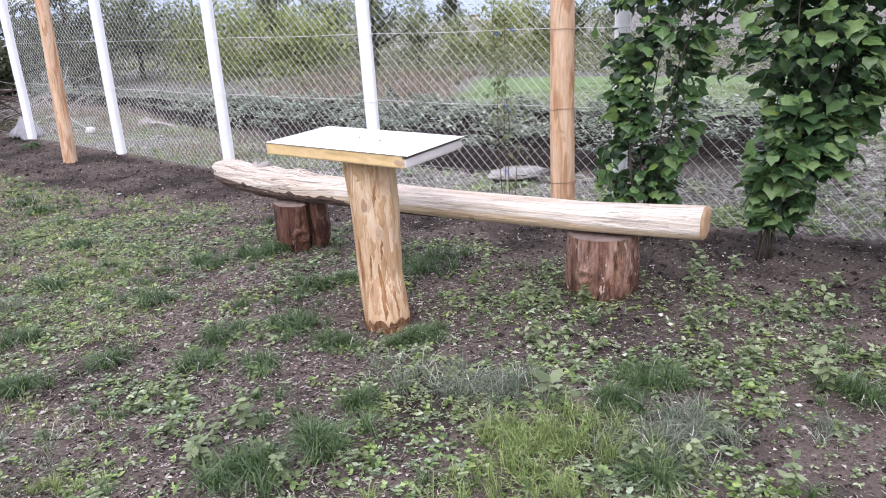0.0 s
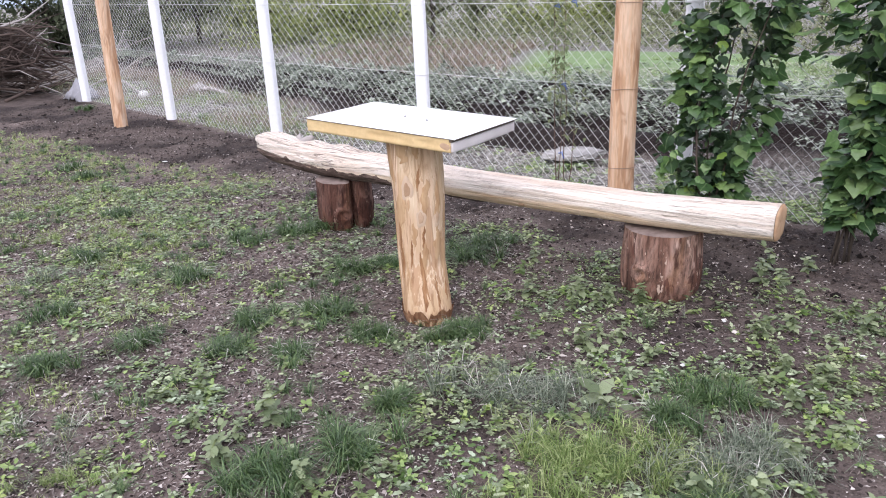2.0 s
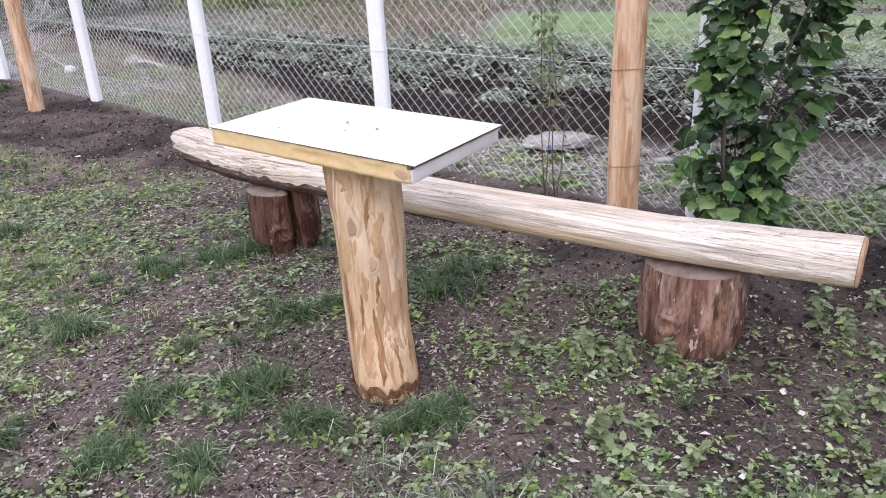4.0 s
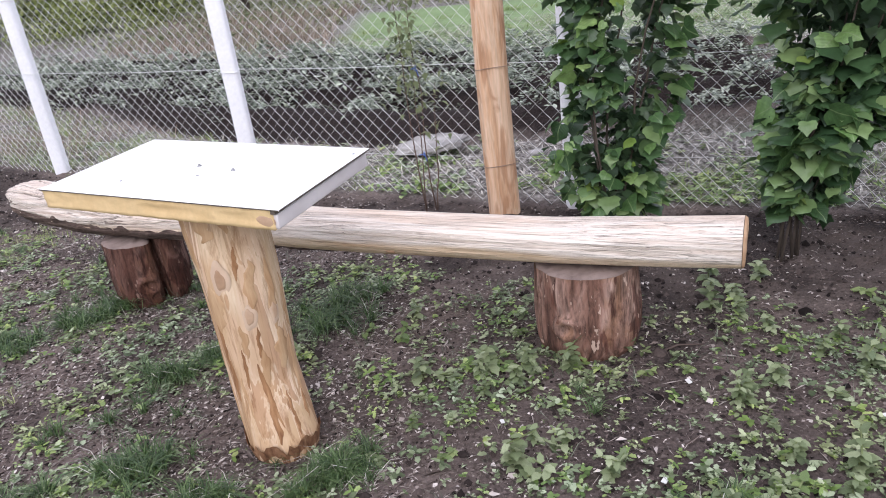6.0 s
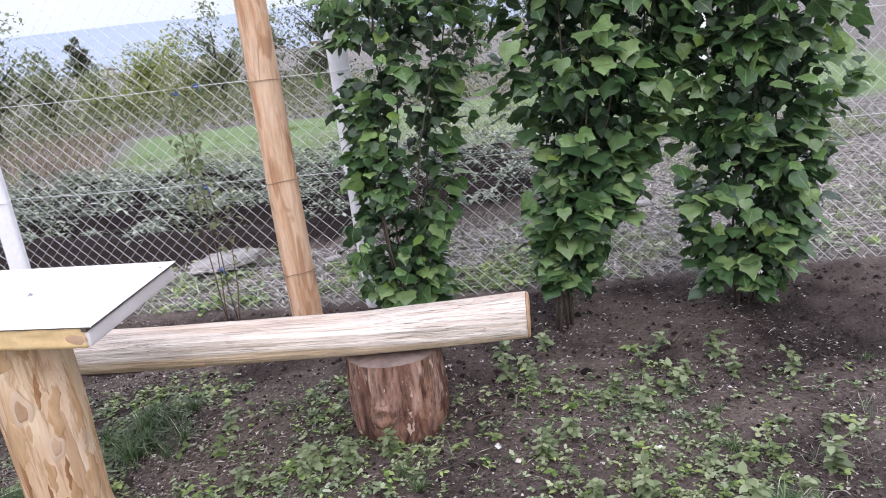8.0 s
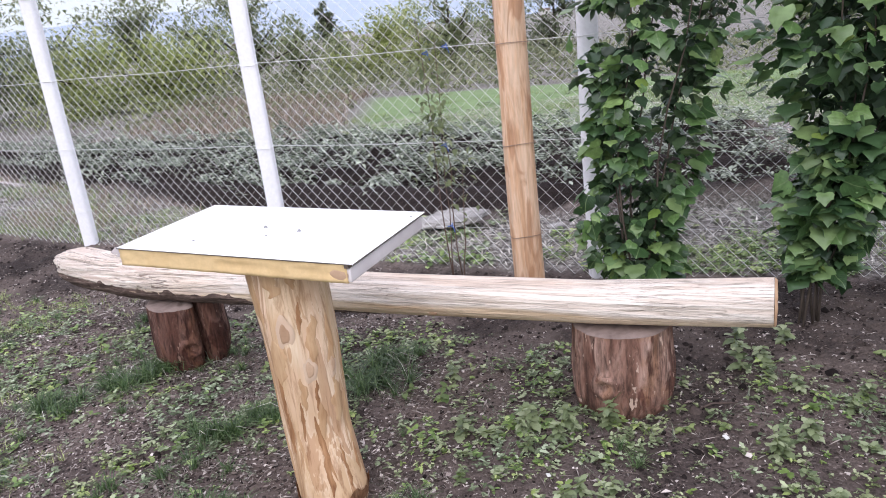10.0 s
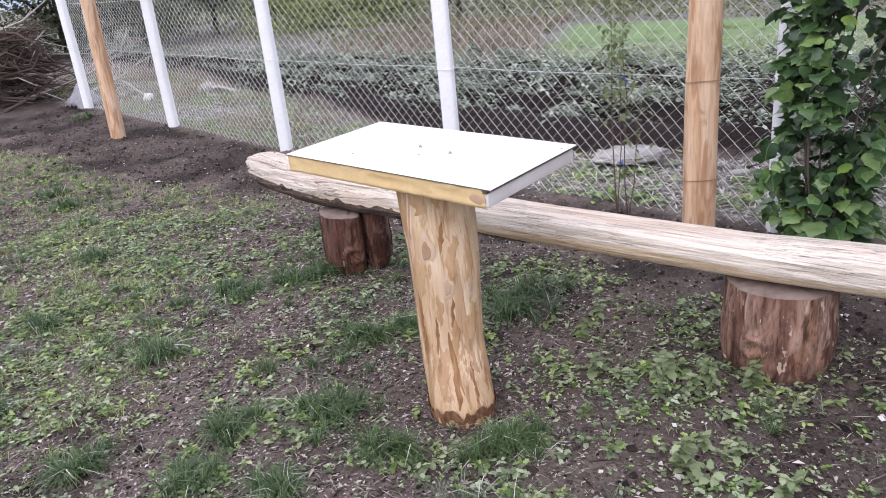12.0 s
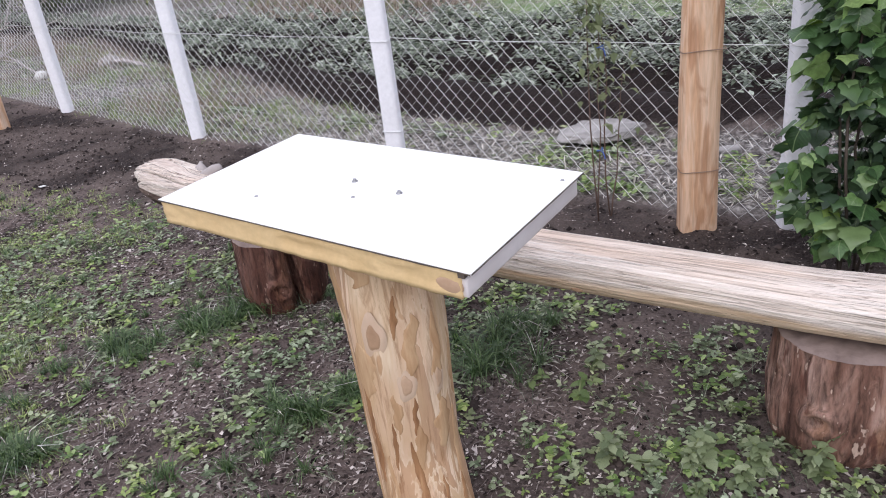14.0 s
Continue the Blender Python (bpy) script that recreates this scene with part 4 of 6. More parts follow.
        if prev:
            for i in range(14):
                bm.faces.new((prev[i], row[i], row[i + 1], prev[i + 1]))
        prev = row
    bmesh.ops.delete(bm, geom=[v for v in bm.verts if not v.link_faces], context="VERTS")
    part("bark_strip", bm, M_LOG_BARK, body, "dark grey weathered bark")
    # stub of a broken branch on top of the thick end
    bm = bmesh.new()
    tube([(0.30, 0.035, 0.41), (0.33, 0.05, 0.442), (0.36, 0.055, 0.456)], [0.034, 0.022, 0.012], 12, True, 0.25, 3, bm)
    tube([(0.27, 0.045, 0.41), (0.25, 0.06, 0.447), (0.255, 0.065, 0.462)], [0.03, 0.016, 0.006], 10, True, 0.4, 5, bm)
    part("branch_stub", bm, M_STICK_GREY, body, "pale grey broken stub")
    u = 1.77
    bm = bmesh.new()
    bmesh.ops.create_uvsphere(bm, u_segments=14, v_segments=8, radius=1.0, matrix=Matrix.Translation((u, -0.077, 0.312)) @ Matrix.Diagonal((0.02, 0.008, 0.011, 1)))
    part("side_knot", bm, M_KNOT, body, "brown knot")
    return t


bench_log()


def stump(at, radius, height, seed, material, cleft=None, knots=()):
    t = thing("log_stump", "short weathered reddish-brown log stump carrying the bench log", "stump", at, 0, "bench stumps")
    bm, sides, count, rings = bmesh.new(), 120, 36, []

    def skin(w, z):
        c, s = math.cos(w), math.sin(w)
        r = radius * float(np.interp(z / height, [-0.12, -0.02, 0.06, 0.18, 0.45, 0.8, 1.0], [0.8, 0.9, 0.965, 1.01, 1.035, 1.0, 0.985]))
        r *= 1 + 0.05 * noise.noise(Vector((c * 1.2 + seed, s * 1.2, z * 2))) + 0.03 * noise.noise(Vector((c * 5, s * 5 + seed, z * 4))) + 0.016 * noise.noise(Vector((c * 14, s * 14 + seed, z * 6)))
        if cleft is not None:
            d = (w - cleft + math.pi) % (2 * math.pi) - math.pi
            r *= 1 - 0.45 * math.exp(-(d / 0.12) ** 2)
        for ka, kz in knots:
            d = (w - ka + math.pi) % (2 * math.pi) - math.pi
            q = math.hypot(d * radius * 0.8, z - kz)
            r += 0.011 * math.exp(-((q - 0.03) / 0.01) ** 2) - 0.012 * math.exp(-(q / 0.013) ** 2)
        return Vector((c * r, s * r, z))

    for j in range(count + 1):
        z = -0.03 + (height + 0.03) * j / count
        rings.append([bm.verts.new(skin(2 * math.pi * k / sides, z)) for k in range(sides)])
    for r0, r1 in zip(rings, rings[1:]):
        for k in range(sides):
            bm.faces.new((r0[k], r0[(k + 1) % sides], r1[(k + 1) % sides], r1[k]))
    bm.faces.new(rings[0][::-1])
    top_ring = [v.co.copy() for v in rings[-1]]
    body = part("stump_body", bm, material, t)
    bm = bmesh.new()
    last = [bm.verts.new(p + Vector((0, 0, 0.0005))) for p in top_ring]
    for f, o in ((0.94, 0.006), (0.6, 0.006), (0.25, 0.005)):
        ring = [bm.verts.new(Vector((p.x * f, p.y * f, p.z + o + 0.004 * noise.noise(p * 30)))) for p in top_ring]
        for k in range(sides):
            bm.faces.new((last[k], last[(k + 1) % sides], ring[(k + 1) % sides], ring[k]))
        last = ring
    bm.faces.new(last)
    part("sawn_top", bm, M_STUMP_TOP, body, "grey-brown sawn top")
    return t


stump((0.675, 3.70, 0), 0.158, 0.278, 2.0, M_STUMP, None, [(-2.26, 0.115)])
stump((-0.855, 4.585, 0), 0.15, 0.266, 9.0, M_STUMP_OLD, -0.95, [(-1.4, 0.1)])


# ---- fence ----
FENCE_TOP = 1.85


def fence_point(s):
    """The plan's point s metres along the fence from its far end."""
    for (x0, y0), (x1, y1) in zip(zip(FENCE_X, FENCE_Y), list(zip(FENCE_X, FENCE_Y))[1:]):
        d = math.hypot(x1 - x0, y1 - y0)
        if s <= d:
            return Vector((x0 + (x1 - x0) * s / d, y0 + (y1 - y0) * s / d, 0)), Vector((x1 - x0, y1 - y0, 0)) / d
        s -= d
    return Vector((x1, y1, 0)), Vector((x1 - x0, y1 - y0, 0)) / d


FENCE_LONG = sum(math.hypot(b - a, d - c) for a, b, c, d in zip(FENCE_X, FENCE_X[1:], FENCE_Y, FENCE_Y[1:]))


def fence():
    t = thing("chain_link_fence", "galvanised chain-link fence strung on white and peeled wooden posts", "fence")
    half = 0.033
    vs, ts = [], []
    first = math.hypot(-5.03 + 9.0, 9.26 - 12.4) + 0.02          # the mesh ends at the outermost white post
    cols = int((FENCE_LONG - 0.5 - first) / half)
    rows = int(FENCE_TOP / half)
    for c in range(cols):
        pts = []
        for j in range(rows + 1):
            s = first + half * (c + (0.5 if (j + c) % 2 else -0.5)) + 0.02 * math.sin(c * 0.025 + j * 0.1)
            p, d = fence_point(s)
            z = 0.02 + j * half + 0.008 * math.sin(c * 0.1)
            weave = 0.0025 if (j + c) % 2 else -0.0025
            sag = 0.012 * math.sin(c * 0.045 + j * 0.07)
            pts.append(p + Vector((-d.y, d.x, 0)) * (weave + sag) + Vector((0, 0, z)))
        _, fd = fence_point(first + half * c)
        nrm = Vector((-fd.y, fd.x, 0))
        for i in range(rows):
            p, q = pts[i], pts[i + 1]
            down = (q - p).dot(fd) < 0
            r = 0.00155 if down else 0.0008
            k = len(vs)
            for e in (p, q):
                vs += [e + fd * r, e - fd * r * 0.5 + nrm * r * 0.87, e - fd * r * 0.5 - nrm * r * 0.87]
            for m in range(3):
                n = (m + 1) % 3
                ts += [(k + m, k + n, k + 3 + n), (k + m, k + 3 + n, k + 3 + m)]
    mesh_ob = new("wire_mesh", quick_mesh("wire_mesh", np.array([tuple(v) for v in vs]), np.array(ts), M_WIRE))
    mesh_ob.parent = t
    tagged(mesh_ob, "diamond-pattern galvanised wire mesh", kind="stuff")
    for z, rad in ((0.235, 0.0006), (0.66, 0.0012), (1.10, 0.0014), (1.6, 0.0014)):
        pts = []
        for i in range(90):
            p, d = fence_point(first + (FENCE_LONG - first) * i / 89)
            pts.append(p + Vector((d.y, -d.x, 0)) * 0.008 + Vector((0, 0, z + 0.003 * math.sin(i * 0.7))))
        part("tension_wire", tube(pts, rad, 5), M_WIRE, t)
    return t


FENCE = fence()


def tie(parent, z, rx, ry, material, seed):
    """A loop of wire twisted round a post."""
    pts = []
    for i in range(25):
        w = 2 * math.pi * i / 24
        e = 0.5
        c, s = math.cos(w), math.sin(w)
        pts.append((math.copysign(abs(c) ** e, c) * rx, math.copysign(abs(s) ** e, s) * ry, z + 0.004 * math.sin(w * 2 + seed)))
    return part("wire_tie", tube(pts, 0.0018, 5, False), material, parent)


def white_post(x, y, rz=-6, tall=1.95):
    bm = bmesh.new()
    rings = []
    for j in range(24):
        z = -0.1 + (tall + 0.1) * j / 23
        ring = []
        for k in range(20):
            w = 2 * math.pi * (k + 0.5) / 20
            c, s = math.cos(w), math.sin(w)
            wob = 1 + 0.05 * noise.noise(Vector((c + x * 3, s + y, z * 2.5)))
            ring.append(bm.verts.new((math.copysign(abs(c) ** 0.5, c) * 0.043 * wob + 0.008 * noise.noise(Vector((x, y, z * 1.2))), math.copysign(abs(s) ** 0.5, s) * 0.041 * wob, z)))
        rings.append(ring)
    for r0, r1 in zip(rings, rings[1:]):
        for k in range(20):
            bm.faces.new((r0[k], r0[(k + 1) % 20], r1[(k + 1) % 20], r1[k]))
    bm.faces.new(rings[-1])
    p = part("white_post", bm, M_POST_WHITE, FENCE, "whitewashed square post")
    p.matrix_basis = pose(x, y, 0, 0, 0, rz)
    for i, z in enumerate((0.235, 0.66, 1.10, 1.6)):
        tie(p, z, 0.047, 0.045, M_WIRE, i + x)
    return p


def wooden_post(x, y, rz, wide, deep, tall=1.95, parent=None, seed=0.0, ties=True):
    bm, rings, sides = bmesh.new(), [], 28
    for j in range(40):
        z = -0.1 + (tall + 0.1) * j / 39
        ring = []
        for k in range(sides):
            w = 2 * math.pi * k / sides
            c, s = math.cos(w), math.sin(w)
            e = 0.72
            wob = 1 + 0.05 * noise.noise(Vector((c * 1.2 + seed, s * 1.2, z * 1.6))) + 0.015 * noise.noise(Vector((c * 6, s * 6 + seed, z * 4)))
            taper = 1.06 - 0.07 * z
            ring.append(bm.verts.new((math.copysign(abs(c) ** e, c) * wide / 2 * wob * taper + 0.012 * noise.noise(Vector((seed, 1, z * 0.9))), math.copysign(abs(s) ** e, s) * deep / 2 * wob * taper, z)))
        rings.append(ring)
    for r0, r1 in zip(rings, rings[1:]):
        for k in range(sides):
            bm.faces.new((r0[k], r0[(k + 1) % sides], r1[(k + 1) % sides], r1[k]))
    bm.faces.new(rings[-1])
    p = part("wooden_post", bm, M_POST_WOOD, parent, "peeled orange-tan wooden post")
    p.matrix_basis = pose(x, y, 0, 0, 0, rz)
    if ties:
        for i, z in enumerate((0.24, 0.665, 1.10, 1.6)):
            tie(p, z, wide / 2 + 0.006, deep / 2 + 0.006, M_WIRE_RUST, i + seed)
    return p


for x, y in ((-5.03, 9.26), (-3.36, 7.9), (-1.93, 6.78), (-0.55, 5.72), (0.975, 4.79), (2.56, 3.96), (4.2, 3.1)):
    white_post(x, y + 0.02)
wooden_post(0.655, 4.86, -8, 0.136, 0.11, parent=FENCE, seed=3.0)
lone = wooden_post(-3.74, 7.62, -25, 0.12, 0.1, seed=8.0, ties=False)
lone.matrix_basis = pose(-3.74, 7.62, 0, 0, 2.5, -25)
tagged(lone, "peeled orange-tan wooden post standing in the dug strip", "post")


# ---- bushes along the fence ----
def heart_leaf(seed, length=1.0):
    """A toothed, heart-shaped leaf from its stalk along y; folded, with its tip hanging."""
    r = random.Random(seed)
    half = [(0.0, -0.03), (0.22, -0.1), (0.44, -0.04), (0.55, 0.14), (0.53, 0.32), (0.53, 0.48), (0.33, 0.66), (0.15, 0.83), (0.0, 1.0)]
    bm = bmesh.new()
    fold, bend, wave = r.uniform(-0.3, 0.05), r.uniform(0.15, 0.6), r.uniform(0, 6)

    def put(x, y):
        z = fold * abs(x) - bend * max(0, y) ** 2 * 0.6 + 0.05 * math.sin(y * 7 + wave + x * 5)
        return bm.verts.new((x * length, y * length, z * length))

    spine = [put(0, y) for y in (0.0, 0.0, 0.0, 0.13, 0.3, 0.5, 0.7, 0.88, 1.02)]
    for v in spine[1:3]:
        bm.verts.remove(v)
    spine[1] = spine[2] = spine[0]
    for sgn in (-1, 1):
        edge = []
        for i, (x, y) in enumerate(half):
            tooth = 1 + (0.06 if i % 2 else -0.04)
            edge.append(put(sgn * x * tooth * r.uniform(0.93, 1.06), y + r.uniform(-0.02, 0.02)) if 0 < i < 8 else None)
        edge[8] = spine[8]
        for i in range(1, 8):
            quad = [spine[i], edge[i], edge[i + 1], spine[i + 1]]
            uniq = []
            for v in quad:
                if v not in uniq:
                    uniq.append(v)
            bm.faces.new(uniq if sgn > 0 else uniq[::-1])
    stalk = 0.3
    a, b, c = (bm.verts.new((dx * length, -stalk * length, 0.06 * length)) for dx in (-0.012, 0.012, 0.0))
    bm.faces.new((a, b, spine[0]))
    me = bpy.data.meshes.new("leaf")
    bm.to_mesh(me)
    bm.free()
    me.polygons.foreach_set("use_smooth", [True] * len(me.polygons))
    return me


LEAVES = [heart_leaf(i) for i in range(7)]
for me in LEAVES:
    me.materials.append(M_BUSH)
LEAVES_NEW = [heart_leaf(30 + i) for i in range(3)]
for me in LEAVES_NEW:
    me.materials.append(M_BUSH_NEW)


def leaf_arrays(me):
    me.calc_loop_triangles()
    return (np.array([tuple(v.co) for v in me.vertices]), np.array([tuple(t.vertices) for t in me.loop_triangles]))


def bush(label, at, outline, canes, count, seed, face=(-0.45, -0.9), size=0.1, gaps=0.1):
    """A shrub of upright canes: outline gives (z, centre x, centre y, half width, half depth) of its leafy body."""
    r = random.Random(seed)
    t = thing("leafy_shrub", label, "shrub", at, 0, "shrubs along the fence")
    cols = list(zip(*outline))
    z0, z1 = outline[0][0], outline[-1][0]

    def body(z):
        return [float(np.interp(z, cols[0], cols[i])) for i in (1, 2, 3, 4)]

    for c in range(canes):
        a = 2 * math.pi * c / canes + r.uniform(-0.4, 0.4)
        k = r.uniform(0.1, 0.5)
        pts, rad = [], []
        for j in range(9):
            z = -0.03 + (z1 - 0.05) * j / 8
            cx, cy, hw, hd = body(max(z, z0))
            f = min(1, 0.25 + z / 0.7)
            pts.append((cx * f + math.cos(a) * (0.03 + hw * k * f) + r.uniform(-0.02, 0.02), cy * f + math.sin(a) * (0.02 + hd * k * f) + r.uniform(-0.012, 0.012), z))
            rad.append(0.0054 - 0.00045 * j)
        part("cane", tube(pts, rad, 7), M_CANE, t)
    inner_p, inner_y, inner_t, inner_s = [], [], [], []
    outer = []
    made = 0
    for i in r.sample(range(count), count):
        u = (i + r.random()) / count
        z = z0 + (z1 - z0) * u
        cx, cy, hw, hd = body(z)
        a = r.uniform(0, 2 * math.pi)
        shell = r.uniform(0.72, 1.05)
        edge = 1 + 0.55 * noise.noise(Vector((math.cos(a) * 1.5 + seed, math.sin(a) * 1.5, z * 5)))
        p = Vector((cx + math.cos(a) * hw * shell * edge, cy + math.sin(a) * hd * shell * edge, z))
        if noise.noise(Vector((p.x * 6.5 + seed, p.y * 3, p.z * 6.5))) < gaps - 0.32:
            continue
        out = Vector((math.cos(a) / max(hw, 0.05), math.sin(a) / max(hd, 0.05), 0)).normalized()
        near = out.dot(Vector((*face, 0)))
        big = size * (0.42 + 0.95 * r.random() ** 1.3)
        yaw = math.atan2(-out.x, out.y) + r.gauss(0, 0.95)
        drop = -abs(r.gauss(0.3, 0.5))
        if near > -0.3 and made < 300:
            made += 1
            me = r.choice(LEAVES)
            if r.random() < 0.05:
                me, big = r.choice(LEAVES_NEW), big * 0.7
            ob = new("leaf", me)
            ob.parent = t
            ob.matrix_basis = Matrix.Translation(p) @ Matrix.Rotation(yaw, 4, "Z") @ Matrix.Rotation(drop, 4, "X") @ Matrix.Rotation(r.gauss(0, 0.65), 4, "Y") @ Matrix.Scale(big, 4)
        else:
            outer.append((*p, yaw, drop, big))
    # fill the body with leaves coloured dark for the shade in there
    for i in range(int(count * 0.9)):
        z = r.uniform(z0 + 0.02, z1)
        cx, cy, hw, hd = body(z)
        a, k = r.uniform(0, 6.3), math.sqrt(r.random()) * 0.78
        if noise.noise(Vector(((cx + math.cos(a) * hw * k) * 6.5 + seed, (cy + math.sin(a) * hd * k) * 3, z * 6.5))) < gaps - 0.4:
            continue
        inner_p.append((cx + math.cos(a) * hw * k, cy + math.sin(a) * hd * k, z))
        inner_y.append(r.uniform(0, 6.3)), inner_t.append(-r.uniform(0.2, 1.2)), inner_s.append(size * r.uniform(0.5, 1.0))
    outer = np.array(outer)
    ob = scatter("outer_leaves", [leaf_arrays(m) for m in LEAVES[3:]], outer[:, :3], outer[:, 3], outer[:, 4], outer[:, 5], M_BUSH_OUT)
    ob.parent = t
    tagged(ob, kind="stuff")
    ob = scatter("inner_leaves", [leaf_arrays(m) for m in LEAVES[:3]], np.array(inner_p), np.array(inner_y), np.array(inner_t), np.array(inner_s), M_BUSH_SHADED)
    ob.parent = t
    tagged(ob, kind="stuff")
    return t


bush("tall narrow green shrub with heart-shaped leaves against the fence", (1.03, 4.43, 0),
     [(0.1, 0.0, 0, 0.13, 0.1), (0.3, 0.0, 0, 0.2, 0.14), (0.6, 0.0, 0, 0.22, 0.15), (0.85, 0.03, 0, 0.25, 0.15), (1.1, 0.1, 0, 0.37, 0.17), (1.45, 0.13, 0, 0.44, 0.18), (1.75, 0.1, 0, 0.25, 0.12)], 5, 1550, 5, size=0.06, gaps=0.17)
bush("broad dark-green shrub with large drooping heart-shaped leaves on bare canes", (1.5, 3.99, 0),
     [(0.2, 0.04, 0, 0.07, 0.06), (0.34, 0.07, 0, 0.12, 0.1), (0.45, 0.11, 0, 0.17, 0.14), (0.6, 0.17, 0, 0.21, 0.18), (0.85, 0.25, 0, 0.31, 0.23), (1.1, 0.29, 0, 0.41, 0.26), (1.45, 0.31, 0, 0.44, 0.26), (1.75, 0.29, 0, 0.24, 0.15)], 8, 1900, 6, size=0.07, gaps=0.06)
bush("dense green shrub with heart-shaped leaves near the fence's end", (2.22, 3.74, 0),
     [(0.06, 0.0, 0, 0.14, 0.12), (0.3, 0.05, 0, 0.25, 0.2), (0.6, 0.06, 0, 0.3, 0.22), (0.9, 0.08, 0, 0.34, 0.24), (1.2, 0.1, 0, 0.36, 0.26), (1.55, 0.12, 0, 0.22, 0.15)], 6, 1400, 7, size=0.068, gaps=0.02)


# a single white post far over the field
far_post = tagged(part("white_post", box((0.1, 0.1, 1.5), (0, 0, 0.7), 0.015, 2), M_POST_WHITE), "lone white post standing in the dry grass", "post")
far_post.matrix_basis = pose(6.4, 8.5, 0, 0, 0, 20)


# ---- sapling tied to the fence ----
def sapling(at, seed):
    r = random.Random(seed)
    t = thing("young_sapling", "thin reddish sapling with sparse small leaves tied to the wires", "sapling", at)
    for c in range(4):
        dx, dy = r.uniform(-0.07, 0.07), r.uniform(-0.04, 0.04)
        top = (1.25, 1.15, 0.75, 0.6)[c]
        pts = [(dx * 0.6 + (0.03 * (c - 1.5)) * (z / top) + r.uniform(-0.01, 0.01), dy * (1 - z), z) for z in np.linspace(-0.03, top, 7)]
        cane = part("cane", tube(pts, [0.0036 - 0.0004 * j for j in range(7)], 6), M_STEM, t)
        pos, yaw, tilt, size = [], [], [], []
        for i in range(95 if c < 2 else 26):
            k = r.choice((3, 4, 4, 5, 5, 6)) if c < 2 else r.choice((4, 5, 6))
            p = pts[k]
            pos.append((p[0] + r.gauss(0, 0.035), p[1] + r.gauss(0, 0.03), p[2] + r.gauss(0, 0.05)))
            yaw.append(r.uniform(0, 6.3)), tilt.append(r.uniform(-0.9, 0.3)), size.append(r.uniform(0.025, 0.055))
        ob = scatter("foliage", [small_leaf(1, 0.55, 0.08, 0.25)], np.array(pos), np.array(yaw), np.array(tilt), np.array(size), M_TREE_A)
        ob.parent = cane
        tagged(ob, kind="stuff")
    for x, z in ((-0.01, 0.27), (0.0, 0.66), (-0.04, 1.08), (0.05, 1.1)):
        part("blue_tie", tube([(x + 0.012 * math.cos(w), 0.012 * math.sin(w), z + 0.003 * w) for w in np.linspace(0, 6.9, 16)] + [(x + 0.018, -0.018, z - 0.02)], 0.0022, 5), M_BLUE, t, "blue plastic tie")
    return t


sapling((0.335, 5.02, 0), 4)


# ---- things lying about ----
def lump(name, label, category, at, size, material, seed, flat=0.0, group=""):
    bm = bmesh.new()
    bmesh.ops.create_icosphere(bm, subdivisions=4, radius=1.0)
    for v in bm.verts:
        d = v.co.copy()
        f = 1 + 0.3 * noise.noise(d * 1.3 + Vector((seed, 0, 0))) + 0.09 * noise.noise(d * 4 + Vector((seed, 3, 0)))
        v.co = Vector((d.x * f * size[0], d.y * f * size[1], max(-0.5, min(1 - flat, d.z * f)) * size[2]))
    ob = part(name, bm, material)
    ob.matrix_basis = pose(*at)
    return tagged(ob, label, category, group)


lump("white_rock", "small white rock beyond the fence", "rock", (-4.42, 9.48, 0.035), (0.06, 0.055, 0.05), M_WHITE_SCRAP, 8)
for i, (x, y, s) in enumerate(((-3.35, 8.9, 0.04), (-2.6, 8.1, 0.03), (-3.0, 9.6, 0.05), (-2.2, 8.4, 0.035), (1.0, 5.6, 0.05), (0.9, 5.9, 0.04), (2.9, 5.2, 0.06))):
    lump("small_stone", "small pale stone in the grass beyond the fence", "stone", (x, y, 0.01), (s, s * 0.8, s * 0.55), M_STONE, i + 20.5, 0.2, "loose stones")


def slab(name, label, category, at, turn, size, material, seed, group=""):
    bm = box(size, (0, 0, size[2] / 2), size[2] * 0.3, 2)
    bmesh.ops.subdivide_edges(bm, edges=[e for e in bm.edges if e.calc_length() > max(size) * 0.3], cuts=4, use_grid_fill=True)
    for v in bm.verts:
        v.co += Vector((noise.noise(v.co * 9 + Vector((seed, 0, 0))) * size[0] * 0.2, noise.noise(v.co * 9 + Vector((0, seed, 0))) * size[1] * 0.2, noise.noise(v.co * 7 + Vector((0, 0, seed))) * size[2] * 1.2))
    ob = part(name, bm, material, smooth=False)
    ob.matrix_basis = pose(*at) @ pose(0, 0, 0, *turn)
    return tagged(ob, label, category, group)


def flat_stone(at, turn):
    """A flat-topped stone, undercut along its foot."""
    bm = bmesh.new()
    bmesh.ops.create_icosphere(bm, subdivisions=5, radius=1.0)
    for v in bm.verts:
        d = v.co.copy()
        f = 1 + 0.28 * noise.noise(d * 1.6 + Vector((4, 0, 0))) + 0.12 * noise.noise(d * 5) + 0.04 * noise.noise(d * 14)
        z = max(-1.0, min(0.45 + 0.12 * noise.noise(d * 3), d.z * f))
        under = 0.3 + 0.7 * min(1.0, max(0.0, (z + 0.75) / 0.8)) ** 1.3
        v.co = Vector((d.x * f * 0.2 * under, d.y * f * 0.14 * under, z * 0.07))
    ob = part("flat_stone", bm, M_STONE)
    ob.matrix_basis = pose(*at, 4, -3, turn)
    return tagged(ob, "flat pale grey field stone lying in dry grass", "stone")


flat_stone((0.455, 5.93, 0.048), -14)
slab("broken_board", "pale weathered piece of board in the weeds beyond the fence", "board", (-3.85, 9.75, 0.05), (38, -30, 40), (0.19, 0.16, 0.016), M_STONE, 9)
